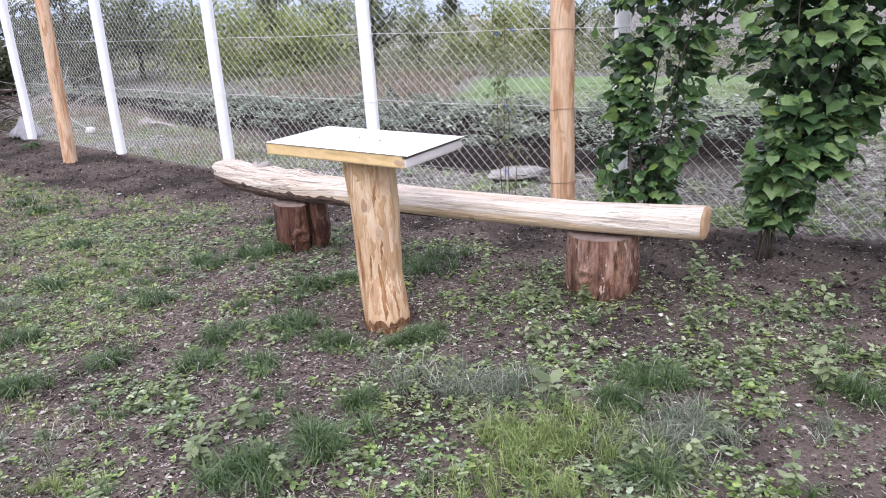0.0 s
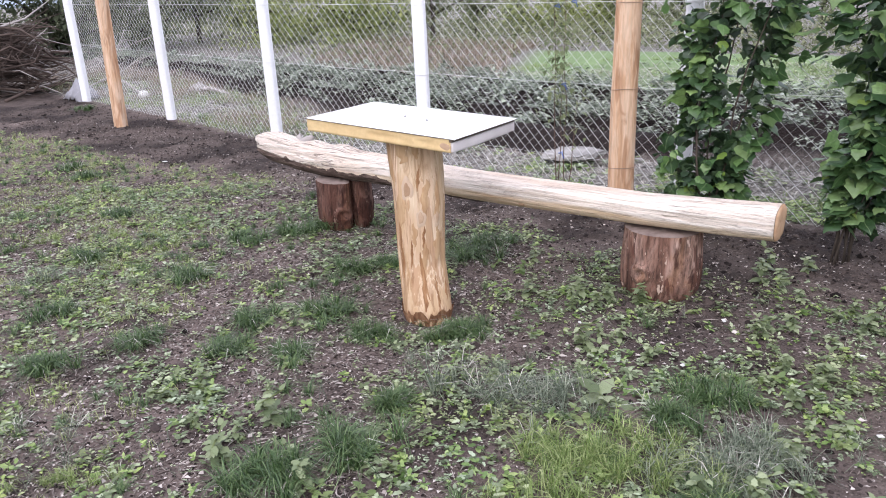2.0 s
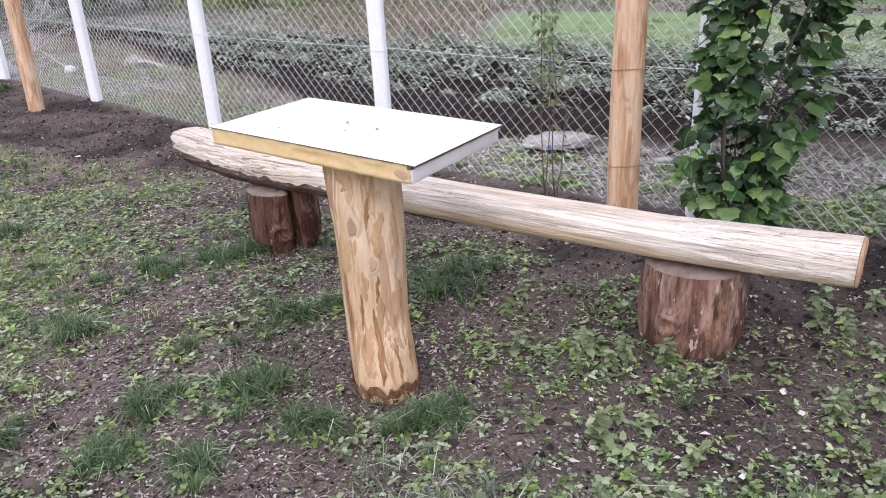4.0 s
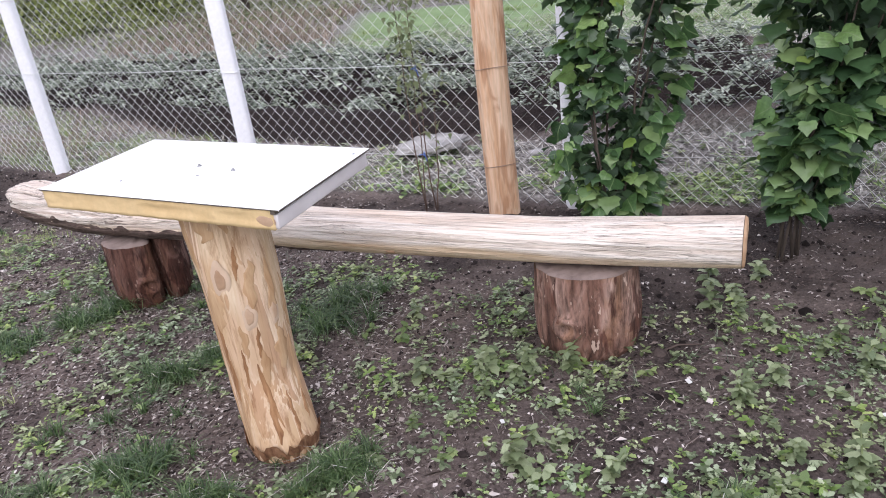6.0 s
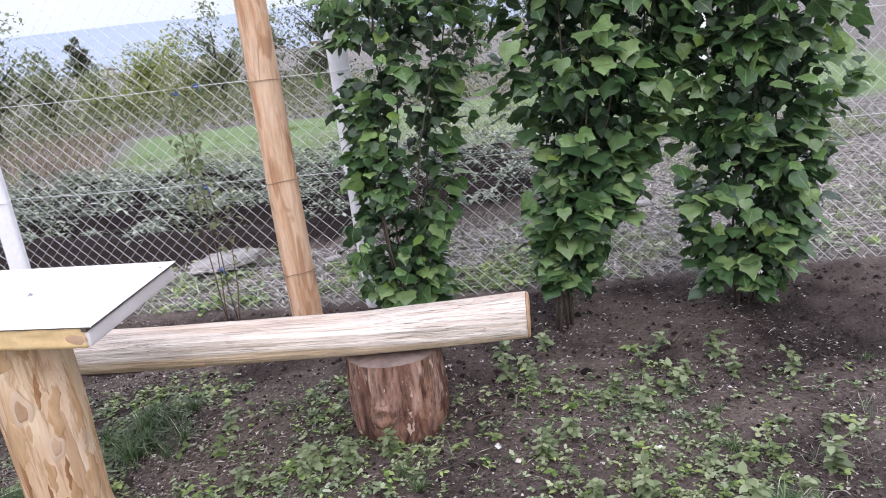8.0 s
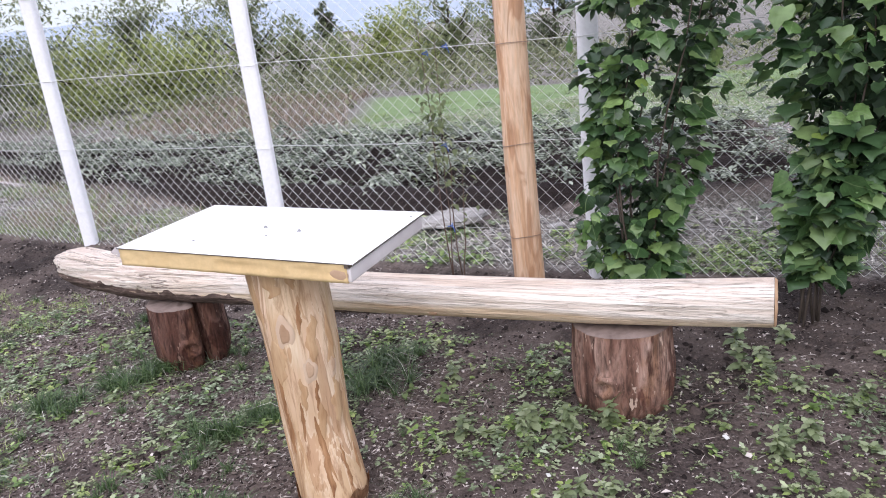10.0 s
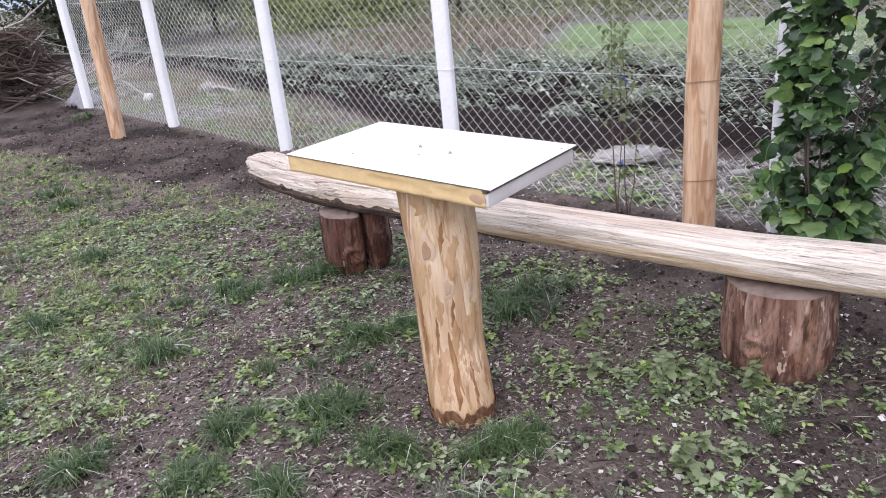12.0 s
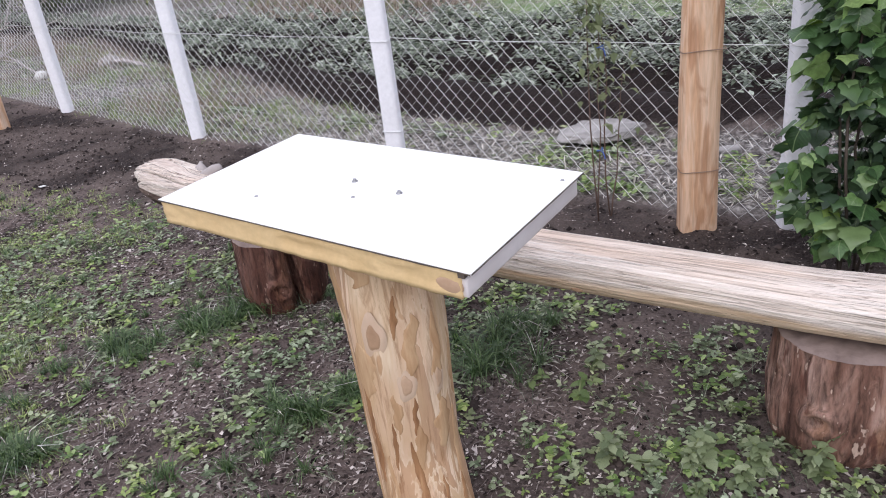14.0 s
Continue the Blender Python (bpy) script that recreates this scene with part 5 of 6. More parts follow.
slab("broken_board", "dark weathered plank end beyond the fence", "board", (-3.6, 9.66, 0.04), (3, 4, -30), (0.36, 0.09, 0.025), M_STICK_GREY, 6)
for i, (x, y, s) in enumerate(((1.235, 3.085, 0.03), (0.64, 3.01, 0.022), (0.32, 3.34, 0.018), (1.42, 2.45, 0.03), (-1.55, 3.9, 0.02), (-1.35, 4.75, 0.02), (0.86, 3.37, 0.02), (-0.62, 2.62, 0.016), (1.1, 2.62, 0.02), (-2.6, 6.1, 0.035), (-3.9, 7.0, 0.04))):
    z = float(ground_height(x, y))
    slab("white_scrap", "small white scrap lying on the soil", "scrap", (x, y, z + 0.008), (8, 5, i * 47), (s * 0.95, s * 0.6, 0.004), M_WHITE_SCRAP, i + 0.5, "white scraps")


def stick(points, radius, seed, label="dry fallen stick on the soil"):
    ob = part("fallen_stick", tube(points, [radius, radius * 0.9, radius * 0.6], 7, True, 0.2, seed), M_DEADWOOD)
    return tagged(ob, label, "stick", "fallen sticks")


stick([(1.74, 3.61, 0.008), (1.80, 3.64, 0.016), (1.86, 3.66, 0.02)], 0.006, 1)
stick([(-0.2, 1.86, 0.03), (-0.29, 1.99, 0.06), (-0.33, 2.12, 0.10)], 0.003, 2, "dry pale stalk lying over the grass")
stick([(0.82, 3.52, 0.01), (0.9, 3.54, 0.02), (0.98, 3.53, 0.012)], 0.004, 3)
stick([(1.22, 2.3, 0.01), (1.27, 2.37, 0.03), (1.31, 2.45, 0.03)], 0.005, 4)
stick([(-1.9, 3.5, 0.01), (-1.8, 3.53, 0.015), (-1.7, 3.55, 0.012)], 0.005, 5)


def brush_pile():
    """Long cut branches heaped along the fence, with finer twigs between them."""
    r = random.Random(12)
    t = thing("brush_pile", "dark heap of cut dead branches beside the fence", "brush pile", (-6.4, 10.0, 0))

    def branch(spread_x, spread_y, high, long):
        a, up = r.gauss(0.2, 0.6), high * r.random() ** 0.8
        ln = r.uniform(0.4, 1.0) * long
        wide = 1 - 0.5 * up / high
        c = Vector((r.gauss(0, spread_x * wide), r.gauss(0, spread_y * wide), up))
        d = Vector((math.cos(a), math.sin(a), r.gauss(0.0, 0.22))) * ln
        pts = [c - d, c - d * 0.3 + Vector((r.gauss(0, 0.05), r.gauss(0, 0.05), r.gauss(0, 0.05))), c + d * 0.4 + Vector((r.gauss(0, 0.06), r.gauss(0, 0.06), r.gauss(0, 0.06))), c + d + Vector((0, 0, r.uniform(-0.1, 0.15)))]
        return [(p.x, p.y, max(0.01, p.z)) for p in pts]

    for i in range(150):
        thick = r.uniform(0.008, 0.026)
        part("branch", tube(branch(0.27, 0.28, 0.85, 0.7), [thick, thick * 0.8, thick * 0.6, 0.003], 6, True, 0.2, i), M_STICK_GREY if i % 6 == 0 else M_DEADWOOD, t)
    bm = bmesh.new()
    for i in range(300):
        tube(branch(0.3, 0.3, 0.8, 0.45), [0.004, 0.0035, 0.003, 0.0015], 4, False, 0.0, i, bm)
    tagged(part("twig_tangle", bm, M_DEADWOOD, t), kind="stuff")
    return t


brush_pile()


def dead_branch(at, turn, size, seed):
    """A pale forked branch lying in the weeds."""
    r = random.Random(seed)
    t = thing("dead_branch", "pale forked dead branch lying beyond the fence", "branch", at, turn, "dead branches")
    spine = [(size * (k / 6 - 0.5), r.gauss(0, 0.03), 0.03 + 0.35 * size * (k / 6) ** 1.3 + r.gauss(0, 0.012)) for k in range(7)]
    stem = part("limb", tube(spine, [0.013 - 0.0015 * k for k in range(7)], 6, True, 0.2, seed), M_STICK_GREY, t)
    for k in range(2, 7):
        p = Vector(spine[k])
        q = p + Vector((r.uniform(0.05, 0.22), r.uniform(-0.22, 0.22), r.uniform(-0.02, 0.2))) * size
        e = q + Vector((r.uniform(0.0, 0.2), r.uniform(-0.15, 0.15), r.uniform(-0.05, 0.15))) * size
        part("twig", tube([p, q, e], [0.007, 0.005, 0.002], 5, True, 0.1, k), M_STICK_GREY, stem)
    return t


for i, (x, y, w, s_) in enumerate(((-5.6, 10.15, 20, 1.5), (-5.1, 10.0, 45, 1.1), (-5.75, 10.3, -15, 1.3), (-4.75, 9.75, 150, 0.9), (-6.1, 10.9, 10, 1.4))):
    dead_branch((x, y, 0.0), w, s_, 60 + i)


def plastic():
    bm = bmesh.new()
    n = 22
    grid = [[bm.verts.new((0.42 * (i / n - 0.5), 0.3 * (j / n - 0.5), 0.02 + max(0, 0.3 * (1 - 4 * (i / n - 0.5) ** 2) * (1 - 4 * (j / n - 0.5) ** 2)) * 0.7 + 0.07 * noise.noise(Vector((i * 0.35, j * 0.35, 2))))) for i in range(n + 1)] for j in range(n + 1)]
    for j in range(n):
        for i in range(n):
            bm.faces.new((grid[j][i], grid[j][i + 1], grid[j + 1][i + 1], grid[j + 1][i]))
    ob = part("plastic_sheet", bm, M_PLASTIC)
    ob.matrix_basis = pose(-5.2, 9.5, 0, 0, 0, -35)
    m = ob.modifiers.new("thickness", "SOLIDIFY")
    m.thickness = 0.004
    return tagged(ob, "crumpled clouded plastic sheet at the fence's foot", "plastic sheet")


plastic()


# ---- weeds that stand out ----
def weed(seed, tall, leaves, size, material):
    r = random.Random(seed)
    t = thing("weed_plant", "upright grey-green garden weed growing from the soil", "weed", (0, 0, 0), 0, "garden weeds")
    pts = [(r.uniform(-0.01, 0.01) * j, r.uniform(-0.01, 0.01) * j, -0.01 + tall * j / 4) for j in range(5)]
    part("stem", tube(pts, [0.004, 0.0035, 0.003, 0.0025, 0.002], 6), M_STEM_GREEN, t)
    meshes = []
    for v in range(2):
        me = quick_mesh("leaf", *ovate(seed + v), material)
        meshes.append(me)
    for i in range(leaves):
        k = 0.15 + 0.85 * i / leaves
        j = min(3, int(k * 4))
        p = Vector(pts[j]).lerp(Vector(pts[j + 1]), k * 4 - j)
        ob = new("leaf", r.choice(meshes))
        ob.parent = t
        ob.matrix_basis = Matrix.Translation(p) @ Matrix.Rotation(i * 1.57 + (i // 2) * 0.8 + r.uniform(-0.3, 0.3), 4, "Z") @ Matrix.Rotation(r.uniform(-0.35, 0.45) + 0.5 * k * (i > leaves - 4), 4, "X") @ Matrix.Scale(size * r.uniform(0.75, 1.15) * (1.15 - 0.5 * k), 4)
    return t


def ovate(seed):
    """A toothed oval leaf along y, one unit long."""
    r = random.Random(seed)
    half = [(0.17, 0.08), (0.36, 0.2), (0.28, 0.4), (0.33, 0.58), (0.14, 0.8)]
    vs, ts = [(0, 0, 0)], []
    bend = r.uniform(0.1, 0.35)
    spine = []
    for x, y in half:
        vs.append((0, y, -bend * y * y))
        spine.append(len(vs) - 1)
    vs.append((0, 1.0, -bend * 1.1))
    tip = len(vs) - 1
    for sgn in (-1, 1):
        edge = []
        for i, (x, y) in enumerate(half):
            vs.append((sgn * x * r.uniform(0.92, 1.08), y + 0.03, 0.12 * x - bend * y * y + 0.02 * (-1) ** i))
            edge.append(len(vs) - 1)
        seq = [(0, spine[0], edge[0])]
        for i in range(4):
            seq += [(spine[i], spine[i + 1], edge[i + 1]), (spine[i], edge[i + 1], edge[i])]
        seq.append((spine[4], tip, edge[4]))
        ts += [s if sgn < 0 else s[::-1] for s in seq]
    return np.array(vs, float), np.array(ts)


M_WEED_ONE = leaf_material("single_weed_leaf", (0.12, 0.16, 0.075), (0.225, 0.275, 0.135), (0.39, 0.44, 0.26), 0.5, 0.45, 40, 0.25, True)
M_WEED_FRESH = leaf_material("fresh_weed_leaf", (0.13, 0.195, 0.065), (0.21, 0.285, 0.095), (0.32, 0.385, 0.16), 0.5, 0.45, 40, 0.3, True)
WEEDS = [weed(1, 0.11, 22, 0.042, M_WEED_ONE), weed(2, 0.08, 20, 0.038, M_WEED_ONE), weed(3, 0.05, 16, 0.036, M_WEED_ONE), weed(4, 0.04, 16, 0.034, M_WEED_FRESH)]
tagged(WEEDS[3], "low bright-green weed growing from the soil")
WEED_AT = [(0.76, 3.44, 3), (0.88, 3.42, 3), (1.15, 3.64, 0), (1.2, 3.55, 1), (1.08, 3.3, 1), (0.97, 3.02, 0), (1.36, 3.45, 1), (1.5, 3.32, 0),
           (1.62, 3.4, 1), (1.74, 3.3, 0), (1.2, 3.2, 2), (0.34, 3.6, 0), (0.4, 3.52, 1), (0.3, 3.5, 1), (0.44, 3.64, 2), (0.22, 3.62, 2), (0.1, 3.9, 3),
           (0.16, 4.02, 1), (-0.02, 3.96, 3), (0.08, 3.42, 1), (-0.02, 3.3, 2), (0.16, 3.25, 3), (0.3, 3.2, 2), (0.12, 3.55, 2), (0.45, 3.2, 1),
           (0.55, 3.1, 2), (0.3, 2.95, 1), (0.02, 2.9, 2), (0.28, 2.68, 3), (0.75, 2.9, 1), (0.92, 2.78, 0), (1.1, 2.85, 1), (1.24, 2.72, 0), (1.0, 2.62, 2),
           (0.8, 2.55, 3), (1.3, 2.95, 1), (1.4, 2.7, 0), (1.15, 2.45, 1), (-0.48, 2.35, 1), (-0.42, 2.3, 3), (-0.8, 2.5, 2), (-0.74, 2.42, 0), (-0.9, 2.6, 1),
           (-0.3, 2.3, 3), (-0.25, 2.42, 2), (-0.55, 2.2, 2), (-1.0, 2.3, 3), (0.9, 2.2, 0), (-0.2, 3.2, 3), (-0.5, 3.3, 3),
           (-0.9, 3.3, 3), (-1.1, 4.3, 3), (-1.3, 4.6, 3), (-0.55, 4.35, 3), (1.35, 4.78, 0), (1.42, 4.85, 1), (1.3, 4.84, 3), (-0.7, 3.0, 3), (1.9, 3.2, 0), (1.7, 2.9, 1), (1.55, 2.75, 0)]
rw = random.Random(9)
WEED_AT += [(x + rw.gauss(0, 0.09), y + rw.gauss(0, 0.09), rw.choice((0, 1, 1, 2, 3))) for x, y in ((1.28, 3.73), (1.58, 3.63), (0.95, 3.33), (1.3, 3.24), (1.39, 2.92), (1.01, 2.89), (0.83, 2.95), (0.96, 2.6), (0.41, 3.08), (0.6, 3.57), (0.26, 3.53), (0.69, 2.28), (-0.94, 2.73), (-0.6, 2.63)) for _ in range(4)]
DOCK = weed(7, 0.06, 8, 0.105, M_WEED_ONE)
DOCK.matrix_basis = pose(0.37, 2.78, float(ground_height(0.37, 2.78)) - 0.005)
tagged(DOCK, "broad-leaved dock plant among the grass")
for x, y, k in WEED_AT:
    m = pose(x, y, float(ground_height(x, y)) - 0.003, rw.uniform(-8, 8), rw.uniform(-8, 8), rw.uniform(0, 360)) @ Matrix.Scale(rw.uniform(0.7, 1.2), 4)
    ob = copy_thing(WEEDS[k], m)
    ob.scale = m.to_scale()
for w_ in WEEDS:
    for o in list(w_.children_recursive) + [w_]:
        bpy.data.objects.remove(o)


# ---- ground cover: grass, weeds, straw and litter ----
def inside(x, y):
    return past_fence(x, y) < -0.02


def open_soil(x, y):
    return (1 - bed_share(x, y)) * inside(x, y)


def stuff(ob, label, category):
    return tagged(ob, label, category, kind="stuff")


M_LAWN = leaf_material("bright_lawn_blade", (0.19, 0.28, 0.06), (0.36, 0.45, 0.13), (0.6, 0.63, 0.32), 0.5, 0.4, 25)
ROSETTES = [rosette(i, 4 + i % 4, 1.0, toothed_leaf) for i in range(8)]
SIMPLE_ROSETTES = [rosette(i, 6 + i % 3) for i in range(5)]
TUFTS = [tuft(i, 34 + 5 * i, 0.75 + 0.12 * i) for i in range(5)]
SPIKY = [tuft(20 + i, 40, 0.85 + 0.15 * i, 0.015, 0.08) for i in range(4)]
SPARSE = [tuft(80 + i, 11, 0.8 + 0.15 * i, 0.016, 0.2) for i in range(4)]
FALLEN = [tuft(40 + i, 30, 1.35, 0.009, 0.1) for i in range(3)]

# damp spots thick with weeds, and dry ones with chips and dust
LUSH = [(-1.84, 3.86), (-1.62, 3.6), (-1.18, 2.87), (-0.94, 2.73), (-0.6, 2.63), (-0.15, 2.61), (-2.03, 4.83), (-1.78, 3.39), (1.28, 3.73), (1.58, 3.63), (0.95, 3.33), (1.3, 3.24),
        (1.39, 2.92), (1.01, 2.89), (0.83, 2.95), (0.96, 2.6), (-0.02, 3.06), (0.41, 3.08), (0.6, 3.57), (0.26, 3.53), (0.69, 2.28), (-0.02, 4.34), (-1.56, 4.61), (-0.26, 2.5)]
DRY = [(-1.38, 2.75), (-0.76, 2.8), (-0.65, 2.99), (-0.41, 2.98), (-1.1, 4.05), (-0.67, 3.6), (-0.91, 2.46), (-0.59, 2.56), (0.3, 3.2), (0.83, 2.68), (1.2, 2.32), (1.25, 3.91), (1.72, 3.77), (1.02, 2.39), (-1.18, 3.58), (-0.37, 3.52)]


def damp(x, y):
    """0 on dry spots, 1 on thickly grown ones."""
    f = lumps(x, y, 0.26, 61) + 0.01 + 0.05 * ease(-0.8, -1.6, x)
    for px, py in LUSH:
        f = f + 0.22 * np.exp(-(((x - px) / 0.17) ** 2 + ((y - py) / 0.16) ** 2))
    for px, py in DRY:
        f = f - 0.3 * np.exp(-(((x - px) / 0.19) ** 2 + ((y - py) / 0.15) ** 2))
    return ease(0.46, 0.61, f - 0.05 * ease(0.3, 0.9, x))


share = lambda x, y: open_soil(x, y) * (0.15 + 0.06 * ease(-0.2, 0.4, x) + (0.8 - 0.3 * ease(-0.2, 0.4, x) * ease(2.95, 3.4, y)) * damp(x, y))
pos, rng = spread(33000, -3.2, 2.3, 1.5, 5.4, share, 2)
n = len(pos)
stuff(scatter("low_weeds", ROSETTES, pos, rng.uniform(0, 6.3, n), rng.normal(0, 0.18, n), np.minimum(rng.gamma(2.2, 0.009, n) + 0.013, 0.06), M_WEED_DULL), "low grey-green weeds spread over the soil", "weeds")
pos, rng = spread(26000, -5.0, 2.6, 1.3, 7.5, lambda x, y: share(x, y) * ease(0.42, 0.56, lumps(x, y, 0.5, 64) + 0.14 * ease(0.0, -1.5, x)), 3)
n = len(pos)
stuff(scatter("green_weeds", ROSETTES, pos, rng.uniform(0, 6.3, n), rng.normal(0, 0.2, n), np.minimum(rng.gamma(2.5, 0.0095, n) + 0.014, 0.062), M_WEED), "green leafy weeds spread over the soil", "weeds")

# small dark tufts and thin fallen blades, thicker to the west
share = lambda x, y: open_soil(x, y) * ease(0.5, 0.68, lumps(x, y, 0.3, 71) + 0.16 * ease(-0.2, -2.0, x) - 0.08 * ease(0.4, 1.2, x)) * np.where(y > 3.6, ease(0.1, -0.5, x), 1.0)
pos, rng = spread(2600, -5.5, 2.2, 1.2, 7.0, share, 4)
n = len(pos)
stuff(scatter("grass", SPIKY, pos, rng.uniform(0, 6.3, n), rng.normal(0, 0.1, n), rng.uniform(0.04, 0.085, n), M_GRASS), "patchy dark-green grass tufts", "grass")
pos, rng = spread(5000, -4.0, 2.0, 1.3, 6.0, lambda x, y: open_soil(x, y) * (0.15 + 0.6 * ease(0.45, 0.6, lumps(x, y, 0.4, 75))), 12)
n = len(pos)
stuff(scatter("fallen_blades", [tuft(60 + i, 6, 1.5, 0.011, 0.25) for i in range(4)], pos, rng.uniform(0, 6.3, n), rng.normal(0, 0.2, n), rng.uniform(0.03, 0.08, n), M_GRASS_GREY), "thin pale grass blades lying over the soil", "grass")
share = lambda x, y: np.exp(-(((x - 0.3) / 0.17) ** 2 + ((y - 2.45) / 0.13) ** 2)) + 0.25 * np.exp(-(((x - 0.2) / 0.3) ** 2 + ((y - 2.1) / 0.2) ** 2))
pos, rng = spread(2300, -1.0, 1.0, 1.6, 2.8, share, 5)
n = len(pos)
stuff(scatter("fresh_grass", TUFTS, pos, rng.uniform(0, 6.3, n), rng.normal(0, 0.15, n), rng.uniform(0.05, 0.115, n), M_GRASS_NEW), "yellow-green clump of fresh grass", "grass")
share = lambda x, y: open_soil(x, y) * ease(0.48, 0.62, lumps(x, y, 0.5, 81) + 0.2 * ease(-1.0, -2.4, x)) * ease(-0.8, -1.6, x)
pos, rng = spread(11000, -6.0, 0.0, 1.5, 7.5, share, 6)
n = len(pos)
stuff(scatter("short_lawn_grass", SPARSE, pos, rng.uniform(0, 6.3, n), rng.normal(0, 0.1, n), rng.uniform(0.025, 0.06, n), M_LAWN), "short patchy lawn grass", "grass")

# thin growth over the rest of the garden
pos, rng = spread(2600, -5.0, 4.0, -3.0, 1.6, lambda x, y: ease(0.4, 0.6, lumps(x, y, 0.7, 83)), 21)
n = len(pos)
stuff(scatter("garden_grass", SPARSE, pos, rng.uniform(0, 6.3, n), rng.normal(0, 0.1, n), rng.uniform(0.04, 0.09, n), M_LAWN), "thin short grass over the garden soil", "grass")
pos, rng = spread(3500, -5.0, 4.0, -3.0, 1.6, lambda x, y: ease(0.42, 0.6, lumps(x, y, 0.5, 84)), 22)
n = len(pos)
stuff(scatter("garden_weeds", SIMPLE_ROSETTES, pos, rng.uniform(0, 6.3, n), rng.normal(0, 0.2, n), rng.uniform(0.04, 0.1, n), M_WEED_DULL), "low weeds scattered over the garden soil", "weeds")

# crumbs and clods of soil
def clod(seed):
    r = random.Random(seed)
    v = [(math.cos(w) * r.uniform(0.35, 0.6), math.sin(w) * r.uniform(0.35, 0.6), r.uniform(-0.1, 0.15)) for w in np.linspace(0, 5.2, 6)] + [(r.uniform(-0.15, 0.15), r.uniform(-0.15, 0.15), r.uniform(0.35, 0.6))]
    return np.array(v), np.array([(i, (i + 1) % 6, 6) for i in range(6)])


share = lambda x, y: inside(x, y) * np.clip(0.25 + bed_share(x, y) + 0.4 * ease(-1.0, 0.4, x), 0, 1)
pos, rng = spread(70000, -5.5, 3.0, 1.3, 9.5, share, 11)
n = len(pos)
stuff(scatter("soil_clods", [clod(i) for i in range(6)], pos, rng.uniform(0, 6.3, n), rng.normal(0, 0.3, n), rng.gamma(1.5, 0.005, n) + 0.005, M_GROUND_CLOD), "dark crumbs and clods of dug soil", "soil")

# clumps that stand out: blue-green, dark and fresh
CLUMPS = [(-2.08, 3.77, 1), (-1.82, 3.38, 0), (-2.24, 4.73, 0), (-1.35, 3.13, 0), (-1.41, 3.76, 0), (-1.34, 4.28, 0), (-0.96, 3.32, 0), (-0.73, 3.07, 0), (-0.66, 3.4, 0), (-0.97, 3.09, 0),
          (-0.57, 2.35, 3), (-1.13, 2.32, 2), (-0.41, 2.52, 3), (-0.16, 3.26, 0), (-0.46, 3.25, 0), (-0.19, 3.05, 1), (-0.3, 2.73, 0), (0.1, 2.8, 4), (0.55, 2.68, 0), (0.7, 2.82, 3)]
CLUMPS += [(1.11, 2.51, 1), (0.66, 2.47, 4), (1.29, 2.66, 0), (-2.78, 4.99, 2), (-2.15, 4.38, 2), (-2.05, 4.02, 0), (-2.46, 4.32, 2), (-1.74, 4.24, 2), (-2.95, 5.62, 0), (-0.65, 3.88, 0), (-0.52, 3.95, 0),
           (-0.14, 4.07, 3), (-0.03, 4.23, 0), (-1.6, 2.93, 0), (-1.34, 2.51, 1), (-1.14, 4.41, 0), (0.55, 2.28, 0), (-0.97, 4.46, 0), (-0.1, 3.3, 0), (-4.67, 8.6, 0), (-3.24, 5.91, 0)]
KINDS = [("dark-green tuft of garden grass", M_GRASS, 14, 0.042, 0.11, SPIKY), ("pale blue-green tuft of arching grass", M_GRASS_GREY, 7, 0.07, 0.1, FALLEN), ("bright-green tuft of short grass", M_GRASS_NEW, 14, 0.075, 0.06, TUFTS),
         ("large dark-green tuft of long grass", M_GRASS, 18, 0.06, 0.125, SPIKY), ("wide grey-green tuft of fallen-over grass", M_GRASS_GREY, 34, 0.11, 0.13, FALLEN)]
for i, (x, y, k) in enumerate(CLUMPS):
    label, material, many, wide, tall, shapes = KINDS[k]
    rng = np.random.default_rng(400 + i)
    px, py = x + rng.normal(0, wide, many), y + rng.normal(0, wide * 0.8, many)
    pz = ground_height(px, py) - float(ground_height(x, y))
    t = thing("grass_tuft", label, "grass", (x, y, float(ground_height(x, y))), 0, "grass tufts")
    ob = scatter("green_grass", shapes, np.stack((px - x, py - y, pz), -1), rng.uniform(0, 6.3, many), rng.normal(0, 0.12, many), rng.uniform(0.6, 1.1, many) * tall, material)
    tagged(ob, kind="stuff").parent = t
    few = max(2, many // 4)
    ob = scatter("withered_grass", [tuft(70 + j, 7, 1.5, 0.012, 0.12) for j in range(2)], np.stack((px - x, py - y, pz), -1)[:few], rng.uniform(0, 6.3, few), rng.normal(0, 0.2, few), rng.uniform(0.7, 1.1, few) * tall, M_STRAW)
    tagged(ob, "pale withered blades", kind="stuff").parent = t

# dead leaves, chips and straw
FLAKE = [small_leaf(1, w, 0.15, d) for w, d in ((0.5, 0.1), (0.3, -0.1), (0.7, 0.2), (0.12, 0.0))]
share = lambda x, y: inside(x, y) * (0.3 + 0.7 * ease(0.4, 0.6, lumps(x, y, 0.3, 91))) * (1 - 0.1 * bed_share(x, y)) * (1 - 0.45 * ease(-0.2, 0.5, x))
pos, rng = spread(65000, -5.0, 2.6, 1.3, 8.0, share, 7)
n = len(pos)
pos[:, 2] += 0.003
stuff(scatter("litter", FLAKE, pos, rng.uniform(0, 6.3, n), rng.normal(0, 0.35, n), rng.uniform(0.006, 0.02, n), M_LITTER), "pale dead leaves and chips strewn over soil", "litter")
